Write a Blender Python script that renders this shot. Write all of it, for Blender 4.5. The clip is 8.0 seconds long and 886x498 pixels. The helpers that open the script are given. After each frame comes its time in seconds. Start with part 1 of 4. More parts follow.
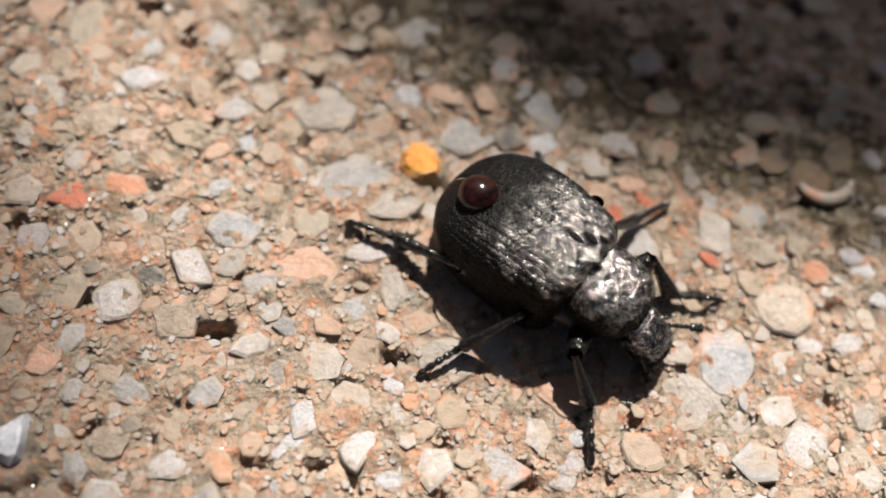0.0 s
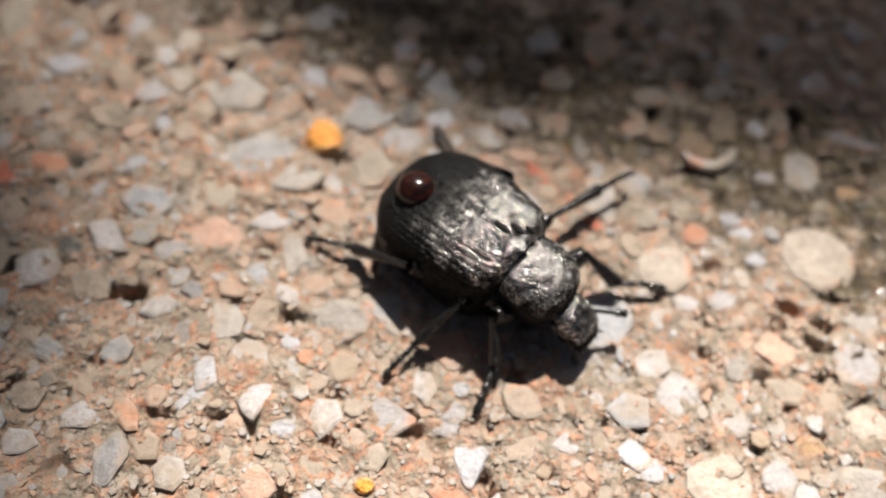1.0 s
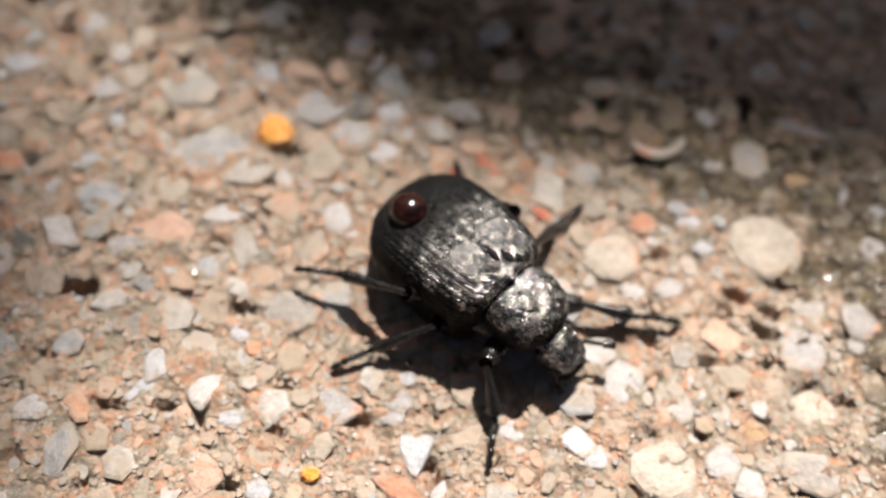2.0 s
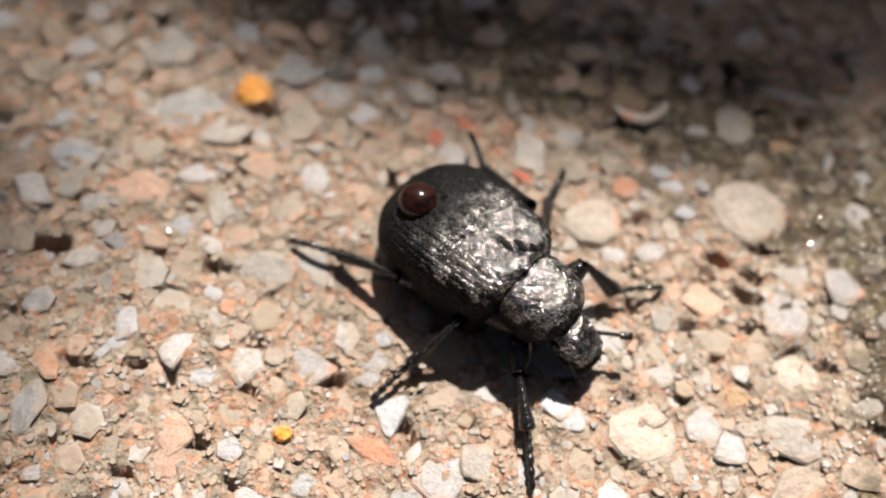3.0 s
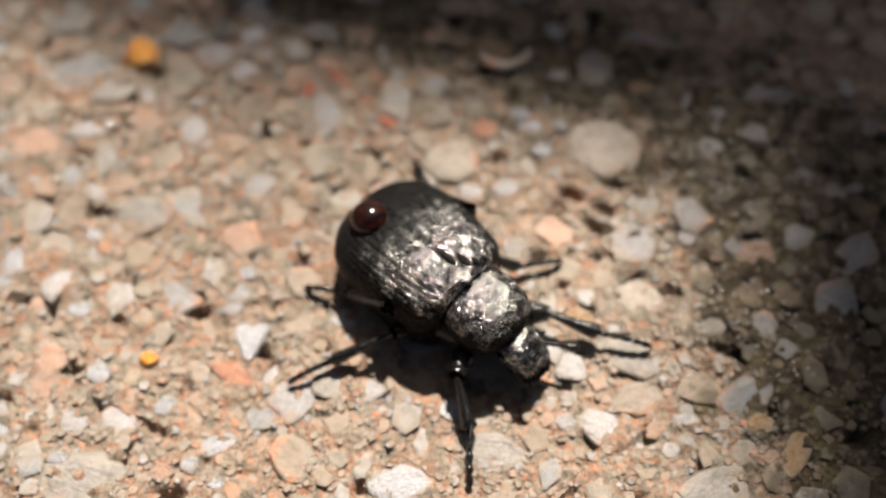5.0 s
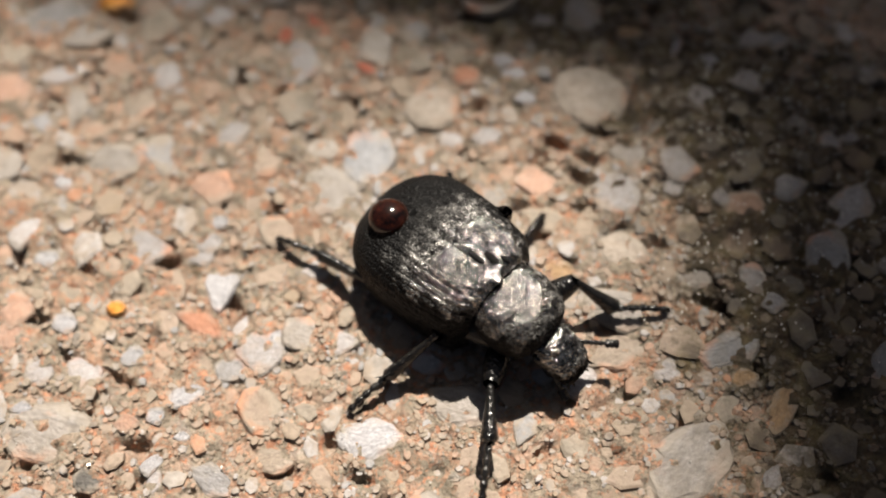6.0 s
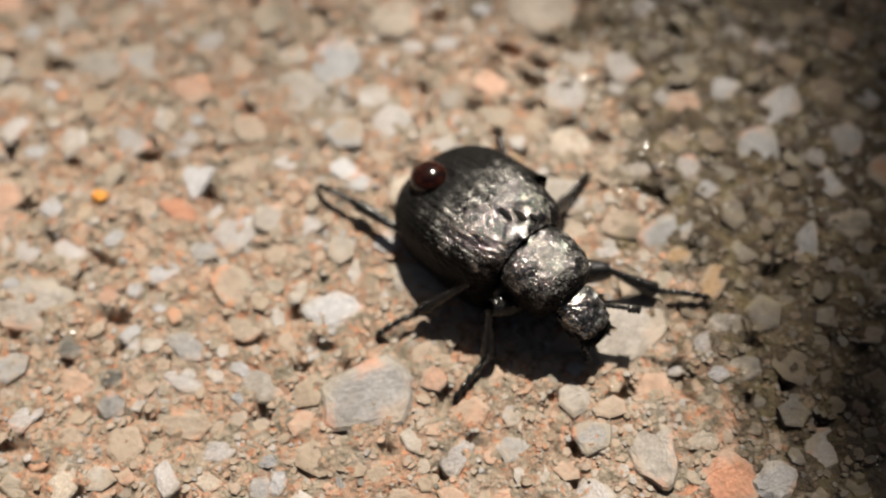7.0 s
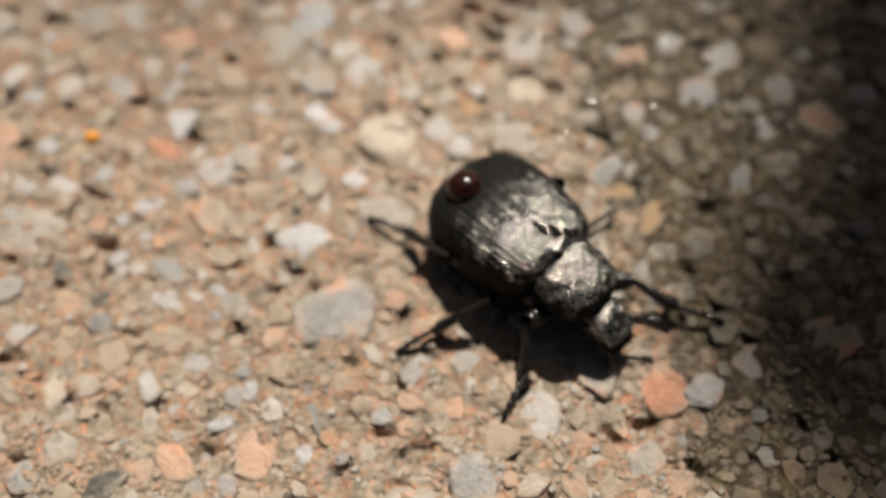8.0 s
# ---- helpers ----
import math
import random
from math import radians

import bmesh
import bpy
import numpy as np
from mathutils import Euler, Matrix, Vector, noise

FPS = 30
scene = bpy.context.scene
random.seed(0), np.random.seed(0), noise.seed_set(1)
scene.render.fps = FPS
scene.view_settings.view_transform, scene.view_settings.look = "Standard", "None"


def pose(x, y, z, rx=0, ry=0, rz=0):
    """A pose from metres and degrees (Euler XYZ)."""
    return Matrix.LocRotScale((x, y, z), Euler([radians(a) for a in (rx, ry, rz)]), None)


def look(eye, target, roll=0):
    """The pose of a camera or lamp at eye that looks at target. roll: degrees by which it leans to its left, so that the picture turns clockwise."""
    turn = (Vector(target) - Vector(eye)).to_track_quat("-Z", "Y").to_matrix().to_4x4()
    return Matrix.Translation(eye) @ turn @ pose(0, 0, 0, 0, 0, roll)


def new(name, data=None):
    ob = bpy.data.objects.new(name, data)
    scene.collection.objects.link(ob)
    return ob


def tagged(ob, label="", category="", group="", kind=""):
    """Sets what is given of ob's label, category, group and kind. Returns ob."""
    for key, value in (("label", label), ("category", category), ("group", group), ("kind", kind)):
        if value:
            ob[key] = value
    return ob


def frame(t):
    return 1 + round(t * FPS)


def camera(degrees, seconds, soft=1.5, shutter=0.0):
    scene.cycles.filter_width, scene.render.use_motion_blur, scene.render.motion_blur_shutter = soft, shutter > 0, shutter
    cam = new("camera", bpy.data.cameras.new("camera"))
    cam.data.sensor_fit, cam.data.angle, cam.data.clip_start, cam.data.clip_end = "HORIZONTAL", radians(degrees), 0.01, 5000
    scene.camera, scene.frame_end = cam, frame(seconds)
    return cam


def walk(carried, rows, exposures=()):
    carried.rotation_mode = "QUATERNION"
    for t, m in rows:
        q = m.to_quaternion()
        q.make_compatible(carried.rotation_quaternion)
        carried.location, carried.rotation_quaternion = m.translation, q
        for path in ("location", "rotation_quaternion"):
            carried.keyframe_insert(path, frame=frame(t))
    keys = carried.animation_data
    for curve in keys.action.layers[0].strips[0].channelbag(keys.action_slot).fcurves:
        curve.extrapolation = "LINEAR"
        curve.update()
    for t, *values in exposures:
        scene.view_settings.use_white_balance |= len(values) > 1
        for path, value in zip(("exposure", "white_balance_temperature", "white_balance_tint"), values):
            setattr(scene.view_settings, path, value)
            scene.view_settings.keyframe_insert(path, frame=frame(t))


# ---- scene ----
import collections

MM = 0.001          # all sizes below are in millimetres
cam = camera(46.0, 8.0, soft=2.0)
cam.data.dof.use_dof = True
cam.data.dof.focus_distance = 36.0 * MM
cam.data.dof.aperture_fstop = 24.0

# seconds, eye (mm), turn about x, y, z; exposure and white balance
PATH = [
    (0.0, -0.00, -0.00, 35.00, 23.49, -5.61, -0.00),
    (0.5, 1.18, -0.80, 35.27, 24.31, -4.80, 0.42),
    (0.8, 5.15, -1.48, 36.96, 23.98, -3.85, -0.07),
    (1.0, 4.94, -2.38, 37.47, 23.60, -3.76, -0.07),
    (1.5, 6.72, -2.36, 38.83, 23.08, -3.07, -0.44),
    (2.0, 7.47, -2.76, 37.97, 23.41, -2.82, -0.38),
    (2.2, 7.51, -3.73, 37.30, 23.87, -2.98, -0.30),
    (3.3, 8.84, -4.51, 36.62, 23.89, -3.18, 0.14),
    (3.5, 9.23, -4.95, 36.53, 24.24, -2.77, 0.29),
    (4.0, 10.01, -6.79, 37.32, 24.43, -2.26, 0.20),
    (4.2, 11.25, -7.75, 37.91, 24.12, -1.52, -0.07),
    (5.3, 17.45, -8.81, 37.28, 25.39, 1.61, 0.41),
    (5.5, 17.42, -9.52, 36.47, 25.07, 1.55, 0.66),
    (6.0, 18.45, -8.66, 36.02, 23.83, 2.25, 1.11),
    (6.5, 19.43, -10.34, 35.54, 24.26, 2.29, 0.84),
    (7.0, 20.12, -14.28, 36.84, 24.51, 2.09, 1.13),
    (7.5, 21.95, -17.76, 38.28, 24.25, 2.57, 1.61),
    (8.0, 21.84, -18.65, 38.69, 25.21, 1.89, 1.57),
]
EXPOSURES = [(0.0, 1.28, 6350, 10), (0.5, 1.23, 6300, 10), (1.5, 1.33, 6250, 10), (3.5, 1.22, 6350, 10), (5.5, 1.03, 6500, 9), (6.5, 0.93, 6550, 9), (7.0, 0.76, 6600, 7.5), (7.5, 0.67, 6650, 7), (8.0, 0.63, 6650, 7)]
walk(cam, [(t, pose(x * MM, y * MM, z * MM, rx, ry, rz)) for t, x, y, z, rx, ry, rz in PATH], EXPOSURES)

# ---- light ----
SUN_ELEVATION, SUN_AZIMUTH = 55.0, 10.0     # degrees; azimuth from +y towards +x
TO_SUN = Vector((math.cos(radians(SUN_ELEVATION)) * math.sin(radians(SUN_AZIMUTH)),
                 math.cos(radians(SUN_ELEVATION)) * math.cos(radians(SUN_AZIMUTH)),
                 math.sin(radians(SUN_ELEVATION))))
world = bpy.data.worlds.new("sky")
scene.world = world
world.use_nodes = True
sky = world.node_tree.nodes.new("ShaderNodeTexSky")
sky.sky_type, sky.sun_disc = "NISHITA", False
sky.air_density, sky.dust_density, sky.ozone_density = 0.8, 6.0, 0.4
sky.sun_elevation, sky.sun_rotation = radians(SUN_ELEVATION), radians(SUN_AZIMUTH)
world.node_tree.nodes["Background"].inputs[1].default_value = 0.0125
world.node_tree.links.new(sky.outputs[0], world.node_tree.nodes["Background"].inputs[0])
sun_lamp = bpy.data.lights.new("sun", "SUN")
sun_lamp.energy, sun_lamp.angle, sun_lamp.color = 5.0, radians(0.53), (1.0, 0.905, 0.785)
sun = new("sun", sun_lamp)
sun.matrix_world = look(TO_SUN * 2.0, (0, 0, 0))


# ---- materials ----
def rgb(*c):
    return (*c, 1.0)


class Graph:
    """A node material in a few calls."""

    def __init__(self, name):
        self.m = bpy.data.materials.new(name)
        self.m.use_nodes = True
        self.t = self.m.node_tree
        self.b = self.t.nodes["Principled BSDF"]
        self.co = self.add("ShaderNodeTexCoord").outputs["Object"]

    def add(self, kind, **values):
        n = self.t.nodes.new(kind)
        for k, v in values.items():
            n.inputs[k].default_value = v
        return n

    def link(self, a, b):
        self.t.links.new(a, b)

    def noise(self, per_mm, detail=3.0, rough=0.55):
        n = self.add("ShaderNodeTexNoise", Scale=per_mm / MM, Detail=detail, Roughness=rough)
        self.link(self.co, n.inputs["Vector"])
        return n.outputs["Fac"]

    def cells(self, per_mm):
        n = self.add("ShaderNodeTexVoronoi", Scale=per_mm / MM)
        self.link(self.co, n.inputs["Vector"])
        return n

    def ramp(self, fac, stops):
        n = self.add("ShaderNodeValToRGB")
        e = n.color_ramp.elements
        while len(e) < len(stops):
            e.new(0.5)
        for k, (p, c) in enumerate(stops):
            e[k].position, e[k].color = p, rgb(*c)
        self.link(fac, n.inputs[0])
        return n.outputs[0]

    def mix(self, fac, a, b, how="MIX"):
        n = self.t.nodes.new("ShaderNodeMix")
        n.data_type, n.blend_type = "RGBA", how
        for socket, v in ((n.inputs[0], fac), (n.inputs[6], a), (n.inputs[7], b)):
            if isinstance(v, (int, float)):
                socket.default_value = v
            elif isinstance(v, tuple):
                socket.default_value = rgb(*v)
            else:
                self.link(v, socket)
        return n.outputs[2]

    def bump(self, height, depth, strength=1.0, below=None):
        n = self.add("ShaderNodeBump", Strength=strength, Distance=depth * MM)
        self.link(height, n.inputs["Height"])
        if below:
            self.link(below, n.inputs["Normal"])
        return n.outputs[0]

    def done(self, colour, roughness, normal=None, metallic=0.0, specular=0.5):
        self.link(colour, self.b.inputs["Base Color"])
        if isinstance(roughness, float):
            self.b.inputs["Roughness"].default_value = roughness
        else:
            self.link(roughness, self.b.inputs["Roughness"])
        if normal:
            self.link(normal, self.b.inputs["Normal"])
        self.b.inputs["Metallic"].default_value = metallic
        self.b.inputs["Specular IOR Level"].default_value = specular
        return self.m


def across(g, a, b):
    """Distance in mm past the line a x + b y = 1 on the ground, far from it positive."""
    n = g.add("ShaderNodeVectorMath")
    n.operation = "DOT_PRODUCT"
    g.link(g.co, n.inputs[0])
    n.inputs[1].default_value = (a / MM, b / MM, 0.0)
    return n.outputs["Value"]


def maths(g, how, a, b, c=None):
    n = g.t.nodes.new("ShaderNodeMath")
    n.operation = how
    for socket, v in zip(n.inputs, (a, b, c)):
        if isinstance(v, (int, float)):
            socket.default_value = v
        elif v is not None:
            g.link(v, socket)
    return n.outputs[0]


def moss_and_shade(g, col, most=0.92):
    """Dark moss and dirt that fill the pores of the concrete along its far and right sides, with part of the shade
    there put into the colour.
    """
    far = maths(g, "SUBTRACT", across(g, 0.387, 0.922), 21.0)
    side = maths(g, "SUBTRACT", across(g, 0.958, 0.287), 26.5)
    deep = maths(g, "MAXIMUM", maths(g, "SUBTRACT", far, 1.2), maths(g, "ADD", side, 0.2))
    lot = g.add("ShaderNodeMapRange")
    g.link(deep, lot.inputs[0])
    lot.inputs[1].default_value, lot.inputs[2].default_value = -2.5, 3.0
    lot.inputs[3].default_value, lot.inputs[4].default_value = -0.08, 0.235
    # fades the darkening out farther back, where the cast shade is deep
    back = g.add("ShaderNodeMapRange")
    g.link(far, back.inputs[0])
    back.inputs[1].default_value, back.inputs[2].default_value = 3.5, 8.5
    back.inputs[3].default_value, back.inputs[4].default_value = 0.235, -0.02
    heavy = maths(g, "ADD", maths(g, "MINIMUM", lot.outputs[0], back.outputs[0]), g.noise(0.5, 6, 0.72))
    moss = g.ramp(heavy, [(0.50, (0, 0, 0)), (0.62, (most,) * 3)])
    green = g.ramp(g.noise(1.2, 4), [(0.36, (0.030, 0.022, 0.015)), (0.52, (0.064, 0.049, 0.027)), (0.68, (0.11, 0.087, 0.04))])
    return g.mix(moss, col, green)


def cement_material():
    g = Graph("weathered_cement")
    broad = g.ramp(g.noise(0.10, 4), [(0.35, (0.266, 0.23, 0.182)), (0.5, (0.305, 0.258, 0.204)), (0.68, (0.236, 0.206, 0.162))])
    pale = g.ramp(g.noise(1.1, 5, 0.6), [(0.52, (0, 0, 0)), (0.62, (0.75, 0.75, 0.75))])
    col = g.mix(pale, broad, (0.35, 0.325, 0.30))
    rosy = g.ramp(g.noise(0.55, 5, 0.65), [(0.50, (0, 0, 0)), (0.62, (0.7, 0.7, 0.7))])
    col = g.mix(rosy, col, (0.375, 0.23, 0.158))
    # rust-coloured veins between the stones
    vein = maths(g, "ABSOLUTE", maths(g, "SUBTRACT", g.noise(0.42, 6, 0.72), 0.52), 0.0)
    vein = g.ramp(vein, [(0.006, (0.65, 0.65, 0.65)), (0.034, (0, 0, 0))])
    col = g.mix(vein, col, (0.43, 0.235, 0.15))
    dull = g.ramp(g.noise(1.7, 5, 0.65), [(0.54, (0, 0, 0)), (0.66, (0.7, 0.7, 0.7))])
    col = g.mix(dull, col, (0.135, 0.115, 0.085))
    fleck = g.ramp(g.noise(1.9, 5, 0.7), [(0.555, (0, 0, 0)), (0.62, (0.8, 0.8, 0.8))])
    col = g.mix(fleck, col, (0.47, 0.215, 0.125))
    grain = g.cells(4.5)
    speck = g.ramp(grain.outputs["Color"], [(0.1, (0.68, 0.66, 0.64)), (0.5, (0.97, 0.95, 0.93)), (0.9, (1.25, 1.23, 1.2))])
    col = g.mix(0.7, col, speck, "MULTIPLY")
    col = moss_and_shade(g, col)
    n1 = g.bump(g.noise(2.5, 6, 0.72), 0.30)
    n2 = g.bump(grain.outputs["Distance"], 0.06, 0.8, n1)
    return g.done(col, 0.8, n2, specular=0.4)


def rimmed(g, col, start=1.20):
    """Cement left over the rim of a set stone, in uneven tongues."""
    flat = g.add("ShaderNodeVectorMath")
    flat.operation = "MULTIPLY"
    g.link(g.co, flat.inputs[0])
    flat.inputs[1].default_value = (1 / MM, 1 / MM, 0.0)
    out = g.add("ShaderNodeVectorMath")
    out.operation = "LENGTH"
    g.link(flat.outputs[0], out.inputs[0])
    sum_of = g.add("ShaderNodeMath")
    sum_of.operation = "MULTIPLY_ADD"
    g.link(g.noise(1.5, 5, 0.7), sum_of.inputs[0])
    sum_of.inputs[1].default_value = 1.1
    g.link(out.outputs["Value"], sum_of.inputs[2])
    span = g.add("ShaderNodeMapRange")
    g.link(sum_of.outputs[0], span.inputs[0])
    span.inputs[1].default_value, span.inputs[2].default_value = start - 0.04, start + 0.48
    span.inputs[3].default_value, span.inputs[4].default_value = 0.0, 0.85
    rust = g.add("ShaderNodeTexNoise", Scale=0.55 / MM, Detail=3.0)
    g.link(g.add("ShaderNodeNewGeometry").outputs["Position"], rust.inputs["Vector"])
    crust = g.ramp(rust.outputs["Fac"], [(0.55, (0.278, 0.24, 0.195)), (0.62, (0.47, 0.225, 0.13))])
    own, g.co = g.co, rust.inputs["Vector"].links[0].from_socket
    col = moss_and_shade(g, g.mix(span.outputs[0], col, crust), 0.28)
    g.co = own
    return col


def stone_material(name, colour, dark, rough=0.6, tint=0.16, island=False, spot=(0.45, 0.27, 0.19), film_most=0.55):
    g = Graph(name)
    if island:
        rnd = g.add("ShaderNodeNewGeometry").outputs["Random Per Island"]
    else:
        rnd = g.add("ShaderNodeObjectInfo").outputs["Random"]
    mott = g.ramp(g.noise(1.3, 5, 0.65), [(0.33, dark), (0.6, colour)])
    fine = g.ramp(g.noise(9.0, 3), [(0.3, (0.7, 0.68, 0.66)), (0.7, (1.2, 1.2, 1.2))])
    col = g.mix(0.8, mott, fine, "MULTIPLY")
    stain = g.ramp(g.noise(0.55, 4), [(0.56, (0, 0, 0)), (0.7, (0.7, 0.7, 0.7))])
    col = g.mix(stain, col, spot)
    shade = g.ramp(rnd, [(0.0, (1 - tint,) * 3), (1.0, (1 + tint,) * 3)])
    col = g.mix(1.0, col, shade, "MULTIPLY")
    film = g.ramp(g.noise(0.8, 6, 0.7), [(0.47, (0, 0, 0)), (0.62, (film_most,) * 3)])
    col = g.mix(film, col, (0.285, 0.248, 0.208))
    if not island:
        col = rimmed(g, col)
    facets = g.bump(g.cells(1.1).outputs["Distance"], 0.10, 0.7)
    nrm = g.bump(g.noise(2.4, 5, 0.65), 0.12, 1.0, facets)
    return g.done(col, rough, nrm, specular=0.45)


def mixed_material(name, island):
    """Grit of many rocks: each grain takes its own rock colour."""
    g = Graph(name)
    if island:
        rnd = g.add("ShaderNodeNewGeometry").outputs["Random Per Island"]
    else:
        rnd = g.add("ShaderNodeObjectInfo").outputs["Random"]
    n = g.add("ShaderNodeValToRGB")
    n.color_ramp.interpolation = "CONSTANT"
    e = n.color_ramp.elements
    stops = [(0.0, (0.265, 0.212, 0.165)), (0.16, (0.31, 0.245, 0.20)), (0.32, (0.315, 0.29, 0.27)), (0.46, (0.26, 0.228, 0.19)),
             (0.54, (0.37, 0.25, 0.19)), (0.66, (0.375, 0.36, 0.362)), (0.76, (0.285, 0.285, 0.297)), (0.86, (0.36, 0.235, 0.175)),
             (0.93, (0.15, 0.138, 0.125)), (0.955, (0.31, 0.245, 0.18)), (0.975, (0.40, 0.215, 0.135))]
    while len(e) < len(stops):
        e.new(0.5)
    for k, (p, c) in enumerate(stops):
        e[k].position, e[k].color = p, rgb(*c)
    g.link(rnd, n.inputs[0])
    mott = g.ramp(g.noise(2.2, 5, 0.65), [(0.3, (0.68, 0.66, 0.63)), (0.7, (1.12, 1.1, 1.08))])
    col = g.mix(1.0, n.outputs[0], mott, "MULTIPLY")
    film = g.ramp(g.noise(0.8, 6, 0.72), [(0.44, (0, 0, 0)), (0.58, (0.75, 0.75, 0.75))])
    col = g.mix(film, col, (0.285, 0.226, 0.174))
    col = moss_and_shade(g, col, 0.75) if island else rimmed(g, col, 1.0)
    nrm = g.bump(g.noise(3.0, 5, 0.7), 0.09)
    return g.done(col, 0.62, nrm, specular=0.45)


def cuticle_material(name, colour, pale, rough, metallic, pits, depth, specular=1.0, sheen_span=None):
    """Pitted beetle cuticle. The last argument gives the heights and the places along the body between which dull black
    gives way to a metallic sheen; this fall of light is put into the colour.
    """
    g = Graph(name)
    # light patches in the base colour stand in for glints
    col = g.ramp(g.noise(3.2, 5, 0.75), [(0.43, colour), (0.65, pale)])
    cell = g.cells(pits)
    n1 = g.bump(cell.outputs["Distance"], depth, 1.0)
    n2 = g.bump(g.noise(pits * 1.5, 2), depth * 0.5, 0.8, n1)
    rg = g.add("ShaderNodeMapRange")
    g.link(g.noise(pits * 0.7, 2), rg.inputs[0])
    rg.inputs[3].default_value, rg.inputs[4].default_value = rough - 0.04, rough + 0.06
    roughness = rg.outputs[0]
    if sheen_span:
        # painted sheen: shaded flanks and rear go black, lit top goes bright metal
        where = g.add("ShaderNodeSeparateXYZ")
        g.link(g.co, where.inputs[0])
        # noise that breaks up the edge of the painted sheen
        ragged = maths(g, "MULTIPLY_ADD", g.noise(1.5, 5, 0.7), 2.6 * MM, -1.3 * MM)
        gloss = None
        for axis, (lo, hi) in zip("ZX", sheen_span):
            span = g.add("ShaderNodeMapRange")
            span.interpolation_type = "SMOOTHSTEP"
            g.link(maths(g, "ADD", where.outputs[axis], ragged), span.inputs[0])
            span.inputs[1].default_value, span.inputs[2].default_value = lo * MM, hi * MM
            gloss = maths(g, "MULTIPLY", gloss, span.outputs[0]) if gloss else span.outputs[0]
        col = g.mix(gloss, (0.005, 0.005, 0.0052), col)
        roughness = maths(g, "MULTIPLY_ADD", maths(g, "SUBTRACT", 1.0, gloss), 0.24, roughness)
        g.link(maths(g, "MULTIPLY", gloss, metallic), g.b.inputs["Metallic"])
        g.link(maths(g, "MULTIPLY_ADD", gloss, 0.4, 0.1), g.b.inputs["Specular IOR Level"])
    return g.done(col, roughness, n2, metallic, specular)


def plain_material(name, colour, pale, rough, per_mm=2.0, specular=0.5, relief=0.02):
    g = Graph(name)
    col = g.ramp(g.noise(per_mm, 4), [(0.35, colour), (0.7, pale)])
    return g.done(col, rough, g.bump(g.noise(per_mm * 3, 3), relief, 0.5), specular=specular)


CEMENT = cement_material()
ROCK = {
    "grey": stone_material("grey_stone", (0.254, 0.252, 0.266), (0.174, 0.162, 0.153), film_most=0.38),
    "slate": stone_material("blue_grey_stone", (0.257, 0.268, 0.296), (0.180, 0.179, 0.188), 0.55, film_most=0.38),
    "taupe": stone_material("taupe_stone", (0.288, 0.268, 0.257), (0.206, 0.179, 0.153)),
    "pale": stone_material("pale_stone", (0.353, 0.347, 0.366), (0.285, 0.251, 0.235), film_most=0.38),
    "white": stone_material("white_quartz", (0.388, 0.394, 0.427), (0.310, 0.300, 0.307), 0.5, film_most=0.38),
    "chalk": stone_material("bluish_white_chip", (0.62, 0.65, 0.72), (0.50, 0.53, 0.60), 0.4, film_most=0.0, spot=(0.55, 0.58, 0.64)),
    "lilac": stone_material("lilac_grey_quartz", (0.353, 0.354, 0.383), (0.266, 0.260, 0.274), 0.5, film_most=0.38),
    "cream": stone_material("cream_stone", (0.384, 0.335, 0.291), (0.292, 0.243, 0.200)),
    "tan": stone_material("tan_stone", (0.281, 0.230, 0.186), (0.206, 0.165, 0.129)),
    "rose": stone_material("rose_granite", (0.41, 0.235, 0.165), (0.33, 0.232, 0.185), film_most=0.3),
    "salmon": stone_material("salmon_stone", (0.43, 0.195, 0.115), (0.32, 0.15, 0.095), film_most=0.25),
    "red": stone_material("red_stone", (0.38, 0.095, 0.05), (0.30, 0.11, 0.07), spot=(0.34, 0.17, 0.11), film_most=0.15),
    "orange": stone_material("orange_pebble", (0.74, 0.33, 0.05), (0.60, 0.22, 0.03), spot=(0.68, 0.36, 0.09), film_most=0.0),
    "amber": stone_material("amber_stone", (0.410, 0.264, 0.139), (0.299, 0.192, 0.106)),
    "dark": stone_material("dark_stone", (0.10, 0.095, 0.09), (0.06, 0.055, 0.05), spot=(0.13, 0.11, 0.09)),
}
GRIT = mixed_material("mixed_grit", True)
MIXED = mixed_material("mixed_stone", False)
# lit upper parts are painted silvery, the shaded lower parts black
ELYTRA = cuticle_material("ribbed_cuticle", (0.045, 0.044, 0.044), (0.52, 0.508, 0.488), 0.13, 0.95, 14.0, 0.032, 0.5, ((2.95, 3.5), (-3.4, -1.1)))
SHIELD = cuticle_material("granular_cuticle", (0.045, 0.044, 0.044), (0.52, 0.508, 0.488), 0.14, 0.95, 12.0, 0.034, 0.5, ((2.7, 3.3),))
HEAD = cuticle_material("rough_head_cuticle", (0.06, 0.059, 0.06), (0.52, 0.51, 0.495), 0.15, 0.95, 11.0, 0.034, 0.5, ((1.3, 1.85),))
LIMB = cuticle_material("limb_cuticle", (0.005, 0.0048, 0.0048), (0.012, 0.0115, 0.011), 0.24, 0.0, 9.0, 0.03, 0.5)
BELLY = plain_material("black_belly", (0.008, 0.008, 0.008), (0.02, 0.019, 0.018), 0.5)
DULL_BLACK = plain_material("dull_black", (0.004, 0.004, 0.004), (0.008, 0.008, 0.008), 0.9, specular=0.1)
EYE_BLACK = plain_material("black_eye", (0.006, 0.006, 0.006), (0.012, 0.012, 0.012), 0.12)
MITE_RED = plain_material("red_brown_shell", (0.002, 0.001, 0.001), (0.03, 0.0075, 0.004), 0.10, 3.2, 0.5, 0.0)
MITE_RIM = plain_material("dark_rim", (0.02, 0.006, 0.004), (0.035, 0.012, 0.007), 0.3)
